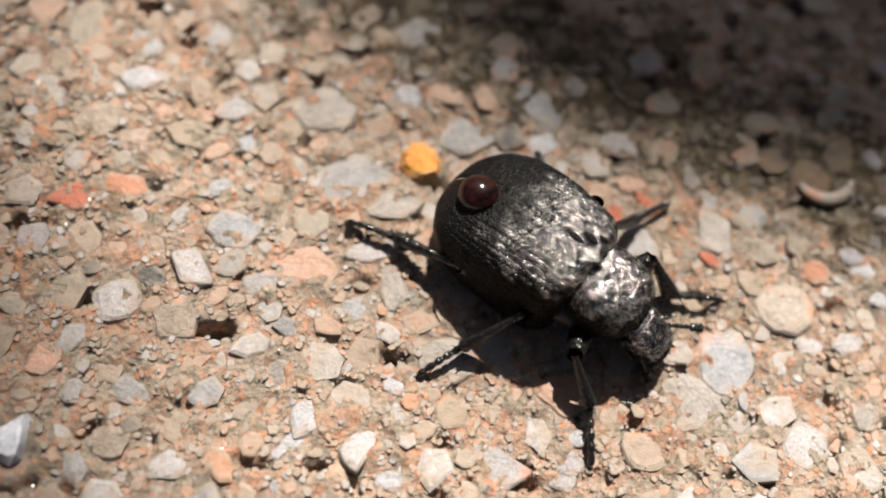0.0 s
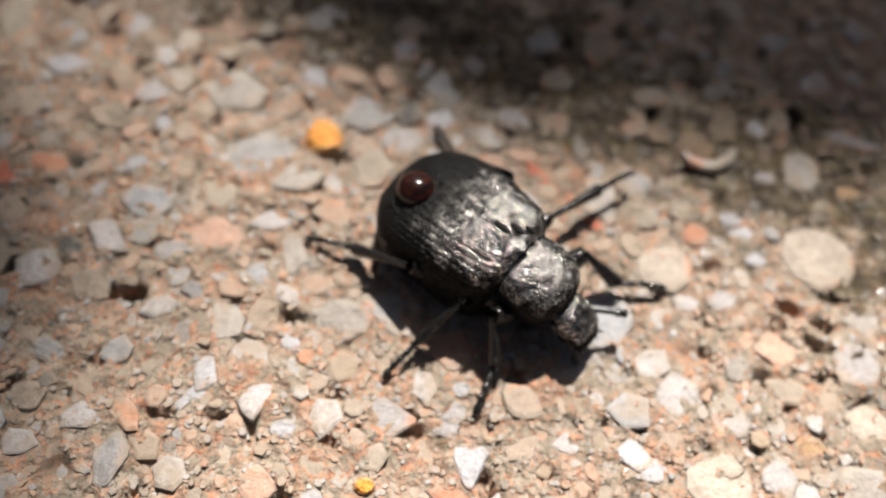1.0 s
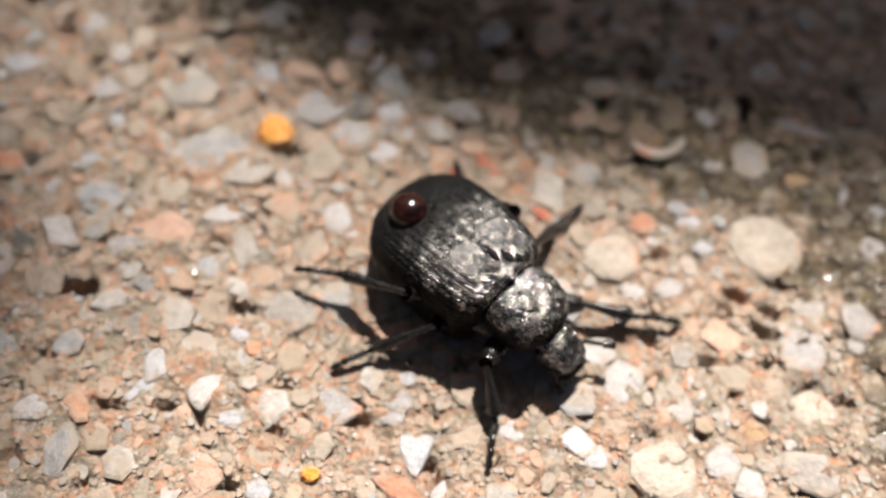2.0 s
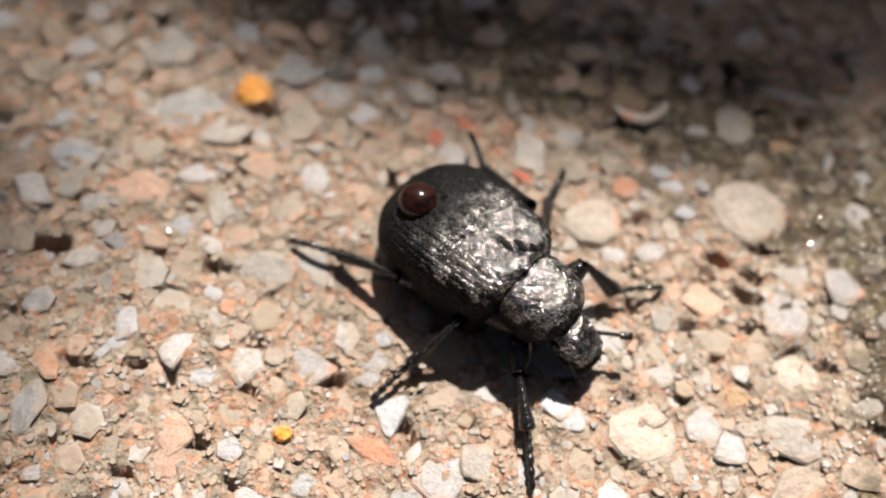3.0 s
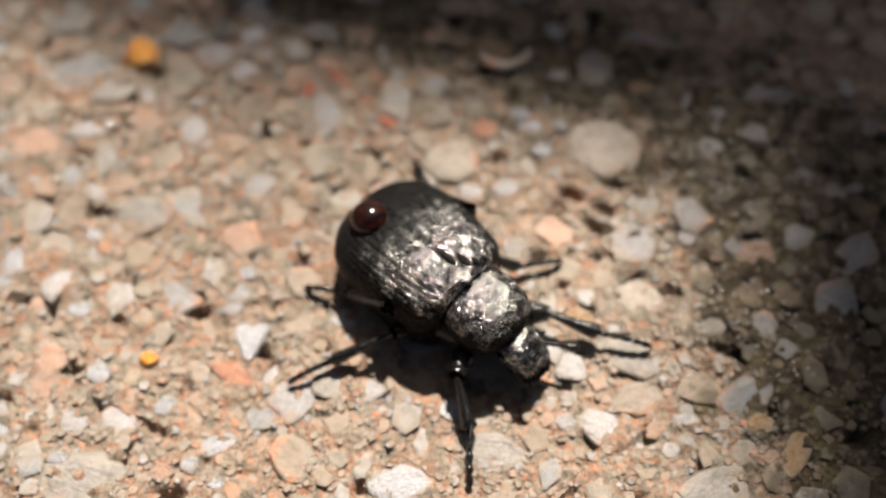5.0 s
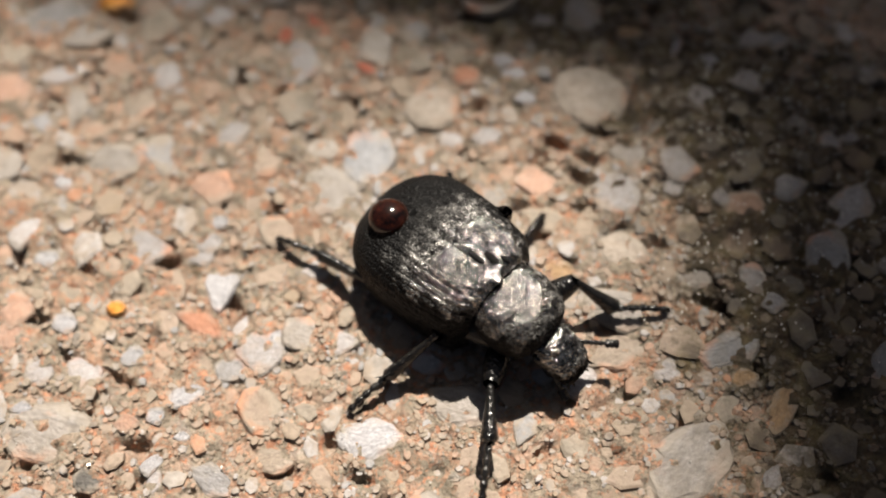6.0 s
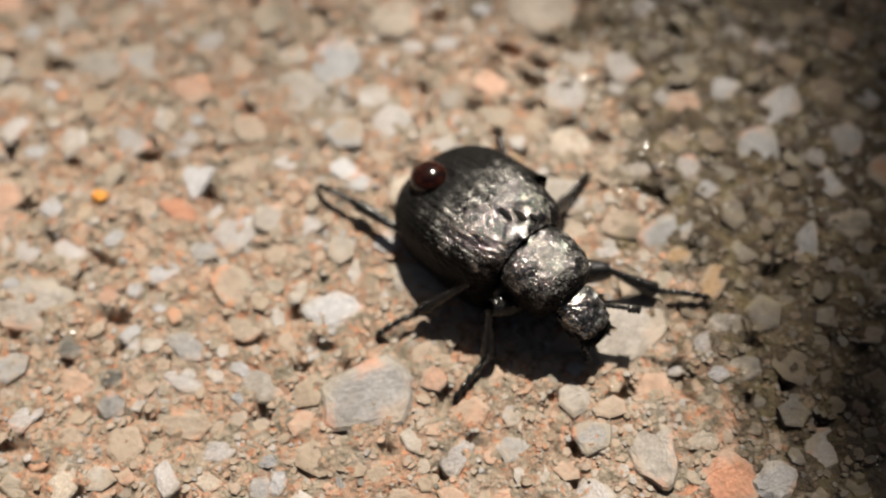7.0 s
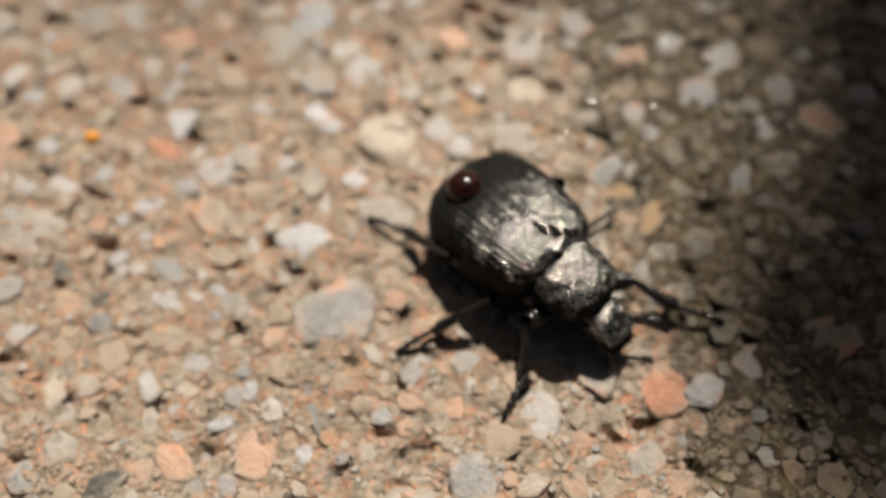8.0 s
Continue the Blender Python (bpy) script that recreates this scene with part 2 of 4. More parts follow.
MICA = plain_material("glassy_mica", (0.40, 0.38, 0.35), (0.55, 0.53, 0.50), 0.16)
LEAF = plain_material("green_leaf", (0.035, 0.075, 0.018), (0.06, 0.11, 0.03), 0.5, 0.08)
STEM = plain_material("green_stem", (0.07, 0.10, 0.035), (0.10, 0.12, 0.05), 0.55, 0.1)


# ---- mesh helpers ----
def mesh_of(name, verts, faces, material, smooth=True):
    me = bpy.data.meshes.new(name)
    me.from_pydata([(x * MM, y * MM, z * MM) for x, y, z in verts], [], faces)
    me.materials.append(material)
    if smooth:
        me.polygons.foreach_set("use_smooth", [True] * len(me.polygons))
    me.update()
    return me


def part(name, me, parent, label=""):
    ob = new(name, me)
    ob.parent = parent
    return tagged(ob, label)


def empty(name):
    ob = new(name)
    ob.empty_display_size = MM
    return ob


def grid(nu, nv, f, close_v=False):
    """Vertices and faces of the surface f(u, v), u and v from 0 to 1."""
    verts, faces = [], []
    cols = nv if close_v else nv + 1
    for i in range(nu + 1):
        for j in range(cols):
            verts.append(f(i / nu, j / nv))
    for i in range(nu):
        for j in range(nv):
            a, b = i * cols + j, i * cols + (j + 1) % cols
            faces.append((a, a + cols, b + cols, b))
    return verts, faces


def power(v, p):
    return math.copysign(abs(v) ** p, v)


def blob(centre, radii, tilt=0.0, px=1.0, pz=1.0, rough=0.0, scale=3.0, nu=40, nv=48):
    """A closed rounded form; tilt turns its nose down."""
    cx, cy, cz = centre
    ct, st = math.cos(radians(tilt)), math.sin(radians(tilt))

    def f(u, v):
        a, b = math.pi * (u - 0.5) * 0.999, 2 * math.pi * v
        x, y, z = power(math.sin(a), px), power(math.cos(a), px) * power(math.cos(b), pz), power(math.cos(a), px) * power(math.sin(b), pz)
        k = 1.0 + rough * noise.noise(Vector((x, y, z)) * scale)
        x, y, z = x * radii[0] * k, y * radii[1] * k, z * radii[2] * k
        return cx + ct * x + st * z, cy + y, cz - st * x + ct * z
    return grid(nu, nv, f, True)


def limb(length, radius, n=14, sides=10, flat=1.0):
    """A rounded limb along +x; radius(s) for s from 0 to 1; flat squeezes it sideways."""
    def f(u, v):
        r, a = radius(u), 2 * math.pi * v
        return u * length, r * math.cos(a) * flat, r * math.sin(a)
    return grid(n, sides, f, True)


def join(*pieces):
    verts, faces = [], []
    for vs, fs in pieces:
        k = len(verts)
        verts += vs
        faces += [tuple(i + k for i in face) for face in fs]
    return verts, faces


def moved(piece, m):
    return [tuple(m @ Vector(v)) for v in piece[0]], piece[1]


# ---- the ground: a sheet of weathered concrete ----
HOLLOWS = []


def hollow(x, y, long, wide, turn):
    """A deep pore where a grain has broken out of the concrete."""
    HOLLOWS.append((x, y, long / 2, wide / 2, math.cos(radians(turn)), math.sin(radians(turn))))


hollow(14.60, -4.46, 1.18, 0.41, -34)
hollow(18.00, -8.23, 0.97, 0.44, 1)
hollow(18.86, -9.23, 0.85, 0.75, 1)
hollow(19.46, -8.69, 0.85, 0.43, 1)
hollow(16.24, -10.03, 0.51, 0.95, 1)
hollow(11.18, -1.26, 1.15, 0.41, 12)
hollow(13.95, -1.48, 0.86, 0.40, -15)
hollow(18.65, -10.09, 0.63, 0.55, 1)
hollow(27.87, -7.62, 1.08, 0.43, 11)
hollow(16.82, 3.75, 1.26, 0.43, -22)
hollow(26.68, -8.16, 1.14, 0.44, -41)
hollow(29.68, -9.34, 1.00, 0.40, -47)
hollow(6.18, 6.73, 0.92, 0.54, 0)
hollow(2.40, -1.04, 1.36, 0.40, 18)
hollow(3.08, -5.49, 1.05, 0.43, 1)
hollow(4.13, -9.52, 0.87, 0.40, 1)
hollow(16.58, -5.49, 0.53, 0.56, 1)
hollow(31.04, 1.63, 1.02, 0.64, 1)
hollow(2.93, 2.91, 1.07, 0.40, -38)
hollow(3.34, 6.22, 0.58, 0.40, -39)
hollow(6.22, 6.76, 0.93, 0.54, 1)
hollow(0.40, 7.34, 0.69, 0.40, -39)
hollow(5.08, 2.05, 1.25, 0.40, -29)
hollow(21.23, 1.48, 0.89, 0.44, -48)
hollow(23.30, 7.93, 0.97, 0.40, 39)
hollow(24.57, 7.46, 1.11, 0.40, 1)
hollow(26.54, 5.18, 1.23, 0.43, -21)
hollow(21.01, 11.86, 0.89, 0.42, -27)
hollow(23.42, 11.41, 0.69, 0.41, 1)
hollow(22.15, 12.91, 0.81, 0.40, -34)
hollow(22.78, 12.31, 0.81, 0.40, -22)
hollow(28.05, 12.54, 0.88, 0.44, -34)
hollow(-4.52, 11.92, 1.38, 0.46, 11)
hollow(21.78, 10.43, 1.10, 0.46, -39)
hollow(-0.91, 3.32, 0.81, 0.40, 1)
hollow(0.47, 1.99, 0.52, 0.40, 1)
hollow(-7.30, 17.45, 0.81, 0.40, 3)
hollow(-6.53, 23.65, 0.48, 0.47, 4)
hollow(18.03, 13.46, 0.59, 0.60, -1)
hollow(22.28, 11.16, 1.04, 0.46, -29)
hollow(21.07, 11.83, 1.14, 0.41, -24)
hollow(22.21, 10.27, 0.90, 0.45, -35)


def ground_height(x, y):
    """Relief of the cement between the stones, in mm."""
    p = Vector((x, y, 0.0))
    h = 0.26 * noise.fractal(p * 0.16, 1.0, 2.0, 3) + 0.16 * noise.fractal(p * 0.85 + Vector((7, 3, 1)), 0.9, 2.0, 4)
    h += 0.13 * noise.fractal(p * 1.9 + Vector((3, 17, 4)), 0.7, 2.0, 2)
    pit = noise.noise(p * 1.05 + Vector((31, 5, 2)))
    h -= 0.8 * max(0.0, pit - 0.30) * 2.0
    for hx, hy, a, b, c, e in HOLLOWS:
        dx, dy = x - hx, y - hy
        if abs(dx) < 2.0 and abs(dy) < 2.0:
            q = ((dx * c + dy * e) / a) ** 2 + ((dy * c - dx * e) / b) ** 2
            h -= 0.48 * math.exp(-0.7 * q * q)
    d = max(abs(x - 13) - 40, abs(y - 8) - 34, 0.0)
    return h / (1.0 + d * 0.02)


def spaced(lo, hi, step, far):
    xs = list(np.arange(lo, hi + 1e-6, step))
    out, k = [], step
    x = hi
    while x < far:
        k *= 1.35
        x += k
        out.append(x)
    low, k, x = [], step, lo
    while x > -far:
        k *= 1.35
        x -= k
        low.append(x)
    return low[::-1] + xs + out


gx, gy = spaced(-22.0, 46.0, 0.16, 60000.0), spaced(-18.0, 36.0, 0.16, 60000.0)
gverts = [(x, y, ground_height(x, y)) for x in gx for y in gy]
gfaces = [(i * len(gy) + j, (i + 1) * len(gy) + j, (i + 1) * len(gy) + j + 1, i * len(gy) + j + 1)
          for i in range(len(gx) - 1) for j in range(len(gy) - 1)]
ground = tagged(new("ground", mesh_of("ground", gverts, gfaces, CEMENT)),
                "weathered concrete with exposed grey and pink aggregate", "ground", kind="structure")


# ---- the beetle ----
beetle = tagged(empty("beetle"), "black beetle with ribbed glinting elytra walking on rough concrete", "beetle")
WING_FRONT, WING_LONG, WING_HALF = 0.46, 6.05, 2.55


def wing_point(s, th):
    """The elytra's outer form: s from front to rear, th from the suture (0) to the side (1)."""
    if s < 0.55:
        w = 0.85 + 0.15 * math.sin(math.pi / 2 * s / 0.55)
        w *= 1.0 - 0.26 * max(0.0, 1 - s / 0.15) ** 2
    else:
        w = max(0.0, 1 - ((s - 0.55) / 0.45) ** 2.6) ** 0.5
    zt = 1.30 + 2.55 * max(0.0, 1 - s ** 1.95) ** 0.5
    zt -= 0.30 * max(0.0, 1 - s / 0.07) ** 2
    a = th * radians(104)
    side = power(math.sin(a), 0.86)
    z = 1.32 + (zt - 1.32) * power(math.cos(a), 0.66)
    return Vector((WING_FRONT - WING_LONG * s, WING_HALF * w * side, z))


def granule(p, per_mm):
    """Round grains on the cuticle: 1 on a grain's crown, 0 between the grains."""
    d = noise.voronoi(p * per_mm)[0][0]
    return max(0.0, 1.0 - (d / 0.62) ** 2)


def grained(form, centre, per_mm, high):
    """A rounded form with grains standing on it."""
    out, c = [], Vector(centre)
    for v in form[0]:
        v = Vector(v)
        out.append(tuple(v + (v - c).normalized() * high * granule(v, per_mm)))
    return out, form[1]


def elytron(sign):
    def f(u, v):
        s, th = min(u, 0.9995), v
        p = wing_point(s, th)
        e = 0.004
        du = wing_point(min(s + e, 0.9999), th) - wing_point(max(s - e, 0), th)
        dv = wing_point(s, min(th + e, 1)) - wing_point(s, max(th - e, 0))
        n = du.cross(dv)
        n = -n.normalized() if n.length > 1e-9 else Vector((0, 0, 1))
        if n.dot(p - Vector((-2.5, 0, 1.6))) < 0:
            n = -n
        lane = th * 15.0
        ridge = 0.5 - 0.5 * math.cos(2 * math.pi * lane)
        bead = granule(Vector((p.x * 1.1, lane * 0.2, 3.0 * sign)), 10.0)
        crumple = noise.turbulence(p * 1.7 + Vector((1, 4, sign)), 3, False) * min(1.0, max(0.0, (0.62 - s) / 0.25)) * min(1.0, s / 0.05)
        ribbed = min(1.0, s / 0.04) * min(1.0, (1.0 - s) / 0.55) * (0.45 + 0.55 * min(1.0, max(0.0, (0.70 - th) / 0.22)))
        seam = -0.06 * math.exp(-(th * 34.0) ** 2)
        h = ribbed * 0.036 * ridge ** 0.5 + (0.014 + 0.026 * ribbed) * bead + 0.045 * crumple + 0.03 * noise.noise(p * 1.3) + 0.020 * ribbed * noise.noise(p * 3.4) + 0.034 * ribbed * noise.noise(p * 2.1 + Vector((5, 2, 9))) + seam
        p = p + n * h
        return p.x, sign * p.y + sign * 0.012, p.z
    vs, fs = grid(230, 180, f)
    if sign < 0:
        fs = [fa[::-1] for fa in fs]
    return vs, fs


for side in (1, -1):
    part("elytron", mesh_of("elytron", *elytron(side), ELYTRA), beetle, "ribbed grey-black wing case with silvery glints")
part("abdomen", mesh_of("abdomen", *blob((-2.55, 0, 1.45), (2.75, 2.15, 0.80)), BELLY), beetle)
part("breast", mesh_of("breast", *blob((0.1, 0, 1.5), (2.0, 1.75, 0.85)), BELLY), beetle)
part("scutellum", mesh_of("scutellum", *blob((0.08, 0, 3.74), (0.50, 0.36, 0.12), 6, nu=20, nv=24), ELYTRA), beetle, "small bright triangular plate between the wing cases")
# flat dull black blobs laid on the wing case beside the seam
for long, wide, x, y in ((0.34, 0.10, -0.62, 0.10), (0.30, 0.13, -0.22, 0.42), (0.20, 0.09, 0.14, 0.72)):
    part("suture_pit", mesh_of("suture_pit", *blob((x, y, wing_point((WING_FRONT - x) / WING_LONG, 0.02 + y * 0.2).z + 0.02), (long, wide, 0.07), -4, nu=14, nv=16), DULL_BLACK), beetle, "dull black spot beside the seam")
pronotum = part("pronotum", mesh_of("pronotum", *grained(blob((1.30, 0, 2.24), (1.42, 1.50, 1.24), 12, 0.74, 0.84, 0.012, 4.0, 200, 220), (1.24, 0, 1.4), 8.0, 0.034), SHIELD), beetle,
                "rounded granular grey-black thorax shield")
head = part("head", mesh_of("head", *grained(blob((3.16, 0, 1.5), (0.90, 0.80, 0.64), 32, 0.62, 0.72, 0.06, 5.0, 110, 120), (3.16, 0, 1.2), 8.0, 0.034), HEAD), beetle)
part("clypeus", mesh_of("clypeus", *blob((3.80, 0, 1.06), (0.46, 0.66, 0.17), 38, 0.5, 0.8, 0.08, 6.0, 20, 28), HEAD), head)
for side in (1, -1):
    part("eye", mesh_of("eye", *blob((2.86, 0.72 * side, 1.76), (0.22, 0.17, 0.20), nu=14, nv=18), EYE_BLACK), head)
    tooth = limb(0.34, lambda s: 0.10 * (1 - s) + 0.006, 5, 7)
    part("tooth", mesh_of("tooth", *moved(tooth, Matrix.Translation((4.02, 0.52 * side, 0.92)) @ Euler((0, radians(22), radians(30 * side))).to_matrix().to_4x4()), LIMB), head, "short pointed corner of the head plate")
    jaw = limb(0.46, lambda s: 0.11 * (1 - s) ** 0.7 + 0.004, 8, 8)
    part("mandible", mesh_of("mandible", *moved(jaw, Matrix.Translation((3.92, 0.30 * side, 0.92)) @ Euler((0, radians(32), radians(12 * side))).to_matrix().to_4x4()), LIMB), head)
    feeler = limb(1.05, lambda s: 0.085 + 0.02 * math.cos(s * 38), 26, 8)
    turn = Euler((0, radians(4 if side > 0 else 52), radians(38 if side > 0 else -12))).to_matrix().to_4x4()
    at = Matrix.Translation((3.40, 0.66 * side, 1.58))
    antenna = part("antenna", mesh_of("antenna", *moved(feeler, at @ turn), LIMB), beetle)
    club = join(*[moved(blob((0, 0, 0), (0.10, 0.17, 0.13), nu=10, nv=12), Matrix.Translation((1.10 + 0.15 * k, 0, 0.01 * k))) for k in range(3)])
    part("club", mesh_of("club", *moved(club, at @ turn), LIMB), antenna, "small bladed antenna club")

# hip, femur, tibia, tarsus lengths of the front, middle and hind legs
LEG = {"front": ((1.3, 0.8, 0.95), 1.85, 2.0, 2.25), "middle": ((-0.5, 1.25, 0.7), 1.75, 2.6, 2.0), "hind": ((-1.4, 1.35, 0.7), 2.3, 2.95, 2.1)}


def tibia_form(length, wide):
    shaft = limb(length, lambda s: 0.15 + (wide - 0.15) * s ** 1.3 + 0.012 * math.sin(s * 41) if s < 0.97 else wide * 0.6, 16, 10, 0.8)
    spines = []
    for k in range(5):
        s = 0.45 + 0.13 * k
        spike = limb(0.20 + 0.05 * k, lambda u: 0.045 * (1 - u) + 0.004, 3, 6)
        turn = Euler((0, radians(-50), radians(25 if k % 2 else -25))).to_matrix().to_4x4()
        spines.append(moved(spike, Matrix.Translation((s * length, 0, wide * s * 0.7)) @ turn))
    return join(shaft, *spines)


def tarsus_form(length):
    beads = limb(length * 0.9, lambda s: 0.085 + 0.055 * abs(math.sin(s * math.pi * 5)), 40, 8)
    claws = [moved(limb(length * 0.14, lambda u: 0.03 * (1 - u) + 0.003, 5, 6), Matrix.Translation((length * 0.88, 0, 0)) @ Euler((0, radians(18), radians(a))).to_matrix().to_4x4()) for a in (24, -24)]
    vs, fs = join(beads, *claws)
    return [(x, y, z + 0.20 * math.sin(math.pi * min(1.0, x / length)) * 0.9) for x, y, z in vs], fs


LEG_PARTS = {}
for which, (hip, fem, tib, tar) in LEG.items():
    thick = {"front": 0.53, "middle": 0.45, "hind": 0.48}[which]
    femur_me = mesh_of("femur", *limb(fem, lambda s: thick * (0.45 + 0.55 * math.sin(math.pi * (0.15 + 0.75 * s))), 16, 12, 0.85), LIMB)
    tibia_me = mesh_of("tibia", *tibia_form(tib, {"front": 0.42, "middle": 0.33, "hind": 0.33}[which]), LIMB)
    tarsus_me = mesh_of("tarsus", *tarsus_form(tar), LIMB)
    for side in (1, -1):
        LEG_PARTS[which, side] = (part("femur", femur_me, beetle), part("tibia", tibia_me, beetle), part("tarsus", tarsus_me, beetle, "thin beaded foot with claws"))

# ---- the mite on its back ----
mite = tagged(empty("mite"), "glossy red-brown round mite riding on the beetle's back", "mite")


def mite_dome(u, v):
    a, b = u * math.pi / 2, 2 * math.pi * v
    return 0.71 * math.sin(a) * math.cos(b), 0.69 * math.sin(a) * math.sin(b), 0.06 + 0.48 * math.cos(a)


part("shell", mesh_of("shell", *grid(24, 40, mite_dome, True), MITE_RED), mite, "domed glossy red-brown shell")
part("rim", mesh_of("rim", *blob((0, 0, 0.08), (0.73, 0.71, 0.09), nu=16, nv=36), MITE_RIM), mite)
spot = wing_point((WING_FRONT + 4.02) / WING_LONG, 0.10)
back = wing_point((WING_FRONT + 4.42) / WING_LONG, 0.10)
MITE_SEAT = pose(-4.20 * MM, -0.52 * MM, (spot.z + 0.0) * MM, 0, 0, 0) @ pose(0, 0, 0, 4, -0.25 * math.degrees(math.atan2(spot.z - back.z, 0.40)), 0)

# ---- unseen plants, added to cast the shade at the edges ----


def leaf_form(long, wide, bend):
    def f(u, v):
        s, q = u, 2 * v - 1
        w = wide * (math.sin(math.pi * min(1.0, s * 0.97 + 0.015)) ** 0.6) * (1 + 0.03 * math.sin(s * 37 + q))
        return (s - 0.5) * long, q * w, bend * (abs(q) ** 1.3) - 0.0012 * ((s - 0.5) * long) ** 2 * 0.5 + 0.6 * math.sin(s * 26) * abs(q)
    top = grid(40, 16, f)
    low = [(x, y, z - 0.35) for x, y, z in top[0]], [fa[::-1] for fa in top[1]]
    return join(top, low)


def tube(points, radius):
    pieces = []
    for a, b in zip(points, points[1:]):
        a, b = Vector(a), Vector(b)
        m = Matrix.Translation(a) @ (b - a).to_track_quat("X", "Z").to_matrix().to_4x4()
        pieces.append(moved(limb((b - a).length * 1.02, lambda s: radius, 4, 10), m))
    return join(*pieces)


def shade_plant(reach, root, leaves):
    """An unseen plant added for its shade: its leaves lie up the sun's way from the places that they shade. Its parts
    hang from its root.
    """
    plant = tagged(empty("shade_plant"), "unseen broad-leaved plant added to cast shade on the concrete", "plant", "weeds by the path")
    plant.location = Vector(root) * MM
    root = Vector(root)
    hubs = [Vector((cx, cy, 0)) + TO_SUN * reach - root for cx, cy, turn, long, wide in leaves]
    crown = sum(hubs, Vector()) / len(hubs) + Vector((36.0, 30.0, -40.0))
    part("stem", mesh_of("stem", *tube([(0, 0, 0), crown * 0.35 + Vector((6, 5, 0)), crown * 0.7 + Vector((6, 6, 0)), crown], 2.4), STEM), plant)
    for hub, (cx, cy, turn, long, wide) in zip(hubs, leaves):
        way = Vector((math.cos(radians(turn)), math.sin(radians(turn)), 0)) * long * 0.48
        near = min((hub + way, hub - way), key=lambda p: (p - crown).length)
        part("leaf", mesh_of("leaf", *moved(leaf_form(long, wide, 3.0), Matrix.Translation(hub) @ pose(0, 0, 0, 0, 0, turn)), LEAF), plant)
        part("stalk", mesh_of("stalk", *tube([crown, crown.lerp(near, 0.5) + Vector((0, 0, 4)), near + Vector((0, 0, -1.5))], 1.1), STEM), plant)
    return plant


# each leaf is placed by the patch of ground that it should darken
LOW_SHADE_ROOT = (150.0, 500.0, -1.0)
LOW_REACH, MID_REACH = 800.0, 1150.0
low_shade = shade_plant(LOW_REACH, LOW_SHADE_ROOT, [(23.0, 40.6, -10.0, 100.0, 22.0)])
shade_plant(LOW_REACH, (230.0, 400.0, -1.0), [(42.7, -3.2, 172.0, 26.0, 9.0)])
MID_SHADE_ROOT = (330.0, 640.0, -1.0)
mid_shade = shade_plant(MID_REACH, MID_SHADE_ROOT, [(46.0, 3.0, -84.0, 54.0, 11.0)])
shade_plant(1700.0, (260.0, 1020.0, -1.0), [(36.0, 45.0, -3.0, 130.0, 24.0), (-21.3, 2.5, 96.0, 42.0, 15.0), (5.0, 18.5, -12.0, 22.0, 2.2)])
SIDE_SHADE_ROOT, SIDE_REACH = (90.0, 760.0, -1.0), 1300.0
side_shade = shade_plant(SIDE_REACH, SIDE_SHADE_ROOT, [(-12.0, 13.5, 92.0, 26.0, 7.0)])

# ---- stones set in the concrete ----
def stone_form(kind, rng):
    corners = {"cut": rng.choice((4, 5, 5, 6)), "slab": 4, "round": 9, "tri": 3}[kind]
    angles = [2 * math.pi * (k + rng.uniform(-0.22, 0.22) * (kind == "cut")) / corners for k in range(corners)]
    if kind == "tri":
        angles = [0.0, 2.15, 4.10]
    elif kind == "slab":
        angles = [0.62, 2.50, 3.80, 5.62]
    lo, hi = (0.80, 1.22) if kind == "cut" else (0.92, 1.08)
    radius = [rng.uniform(lo, hi) for _ in angles]
    if kind != "round":     # blunt each corner a little, unevenly
        ring = []
        for k in range(corners):
            a0, a1, a2 = angles[k - 1], angles[k], angles[(k + 1) % corners]
            p0, p1, p2 = (Vector((r * math.cos(a), r * math.sin(a))) for a, r in ((a0, radius[k - 1]), (a1, radius[k]), (a2, radius[(k + 1) % corners])))
            ring += [p1.lerp(p0, rng.uniform(0.06, 0.22)), p1.lerp(p2, rng.uniform(0.06, 0.22)), p1.lerp(p2, rng.uniform(0.4, 0.6)) * rng.uniform(0.93, 1.10)]
    else:
        ring = [Vector((r * math.cos(a), r * math.sin(a))) for a, r in zip(angles, radius)]
    lean = (rng.uniform(-0.2, 0.2) * (kind == "cut"), rng.uniform(-0.2, 0.2) * (kind == "cut"))
    verts, faces, n = [], [], len(ring)
    inset = [rng.uniform(0.62, 0.92) for _ in ring]
    for r, z in ((1.06, -0.7), (0.97, 0.05), (0.0, 0.33)):
        for p, q in zip(ring, inset):
            k = r if r else q
            x, y = k * p.x, k * p.y
            verts.append((x, y, z + (lean[0] * x + lean[1] * y + rng.uniform(-0.07, 0.07)) * (z > 0)))
    for k in range(2):
        for i in range(n):
            j = (i + 1) % n
            faces.append((k * n + i, k * n + j, (k + 1) * n + j, (k + 1) * n + i))
    verts.append((rng.uniform(-0.25, 0.25), rng.uniform(-0.25, 0.25), 0.40))
    for i in range(n):
        faces.append((2 * n + i, 2 * n + (i + 1) % n, 3 * n))
    return verts, faces


STONE_FORMS = {kind: [stone_form(kind, random.Random(40 + k)) for k in range(count)] for kind, count in (("cut", 20), ("slab", 3), ("round", 5), ("tri", 1))}
STONE_MESHES = {}
TAKEN = []
pick = random.Random(5)


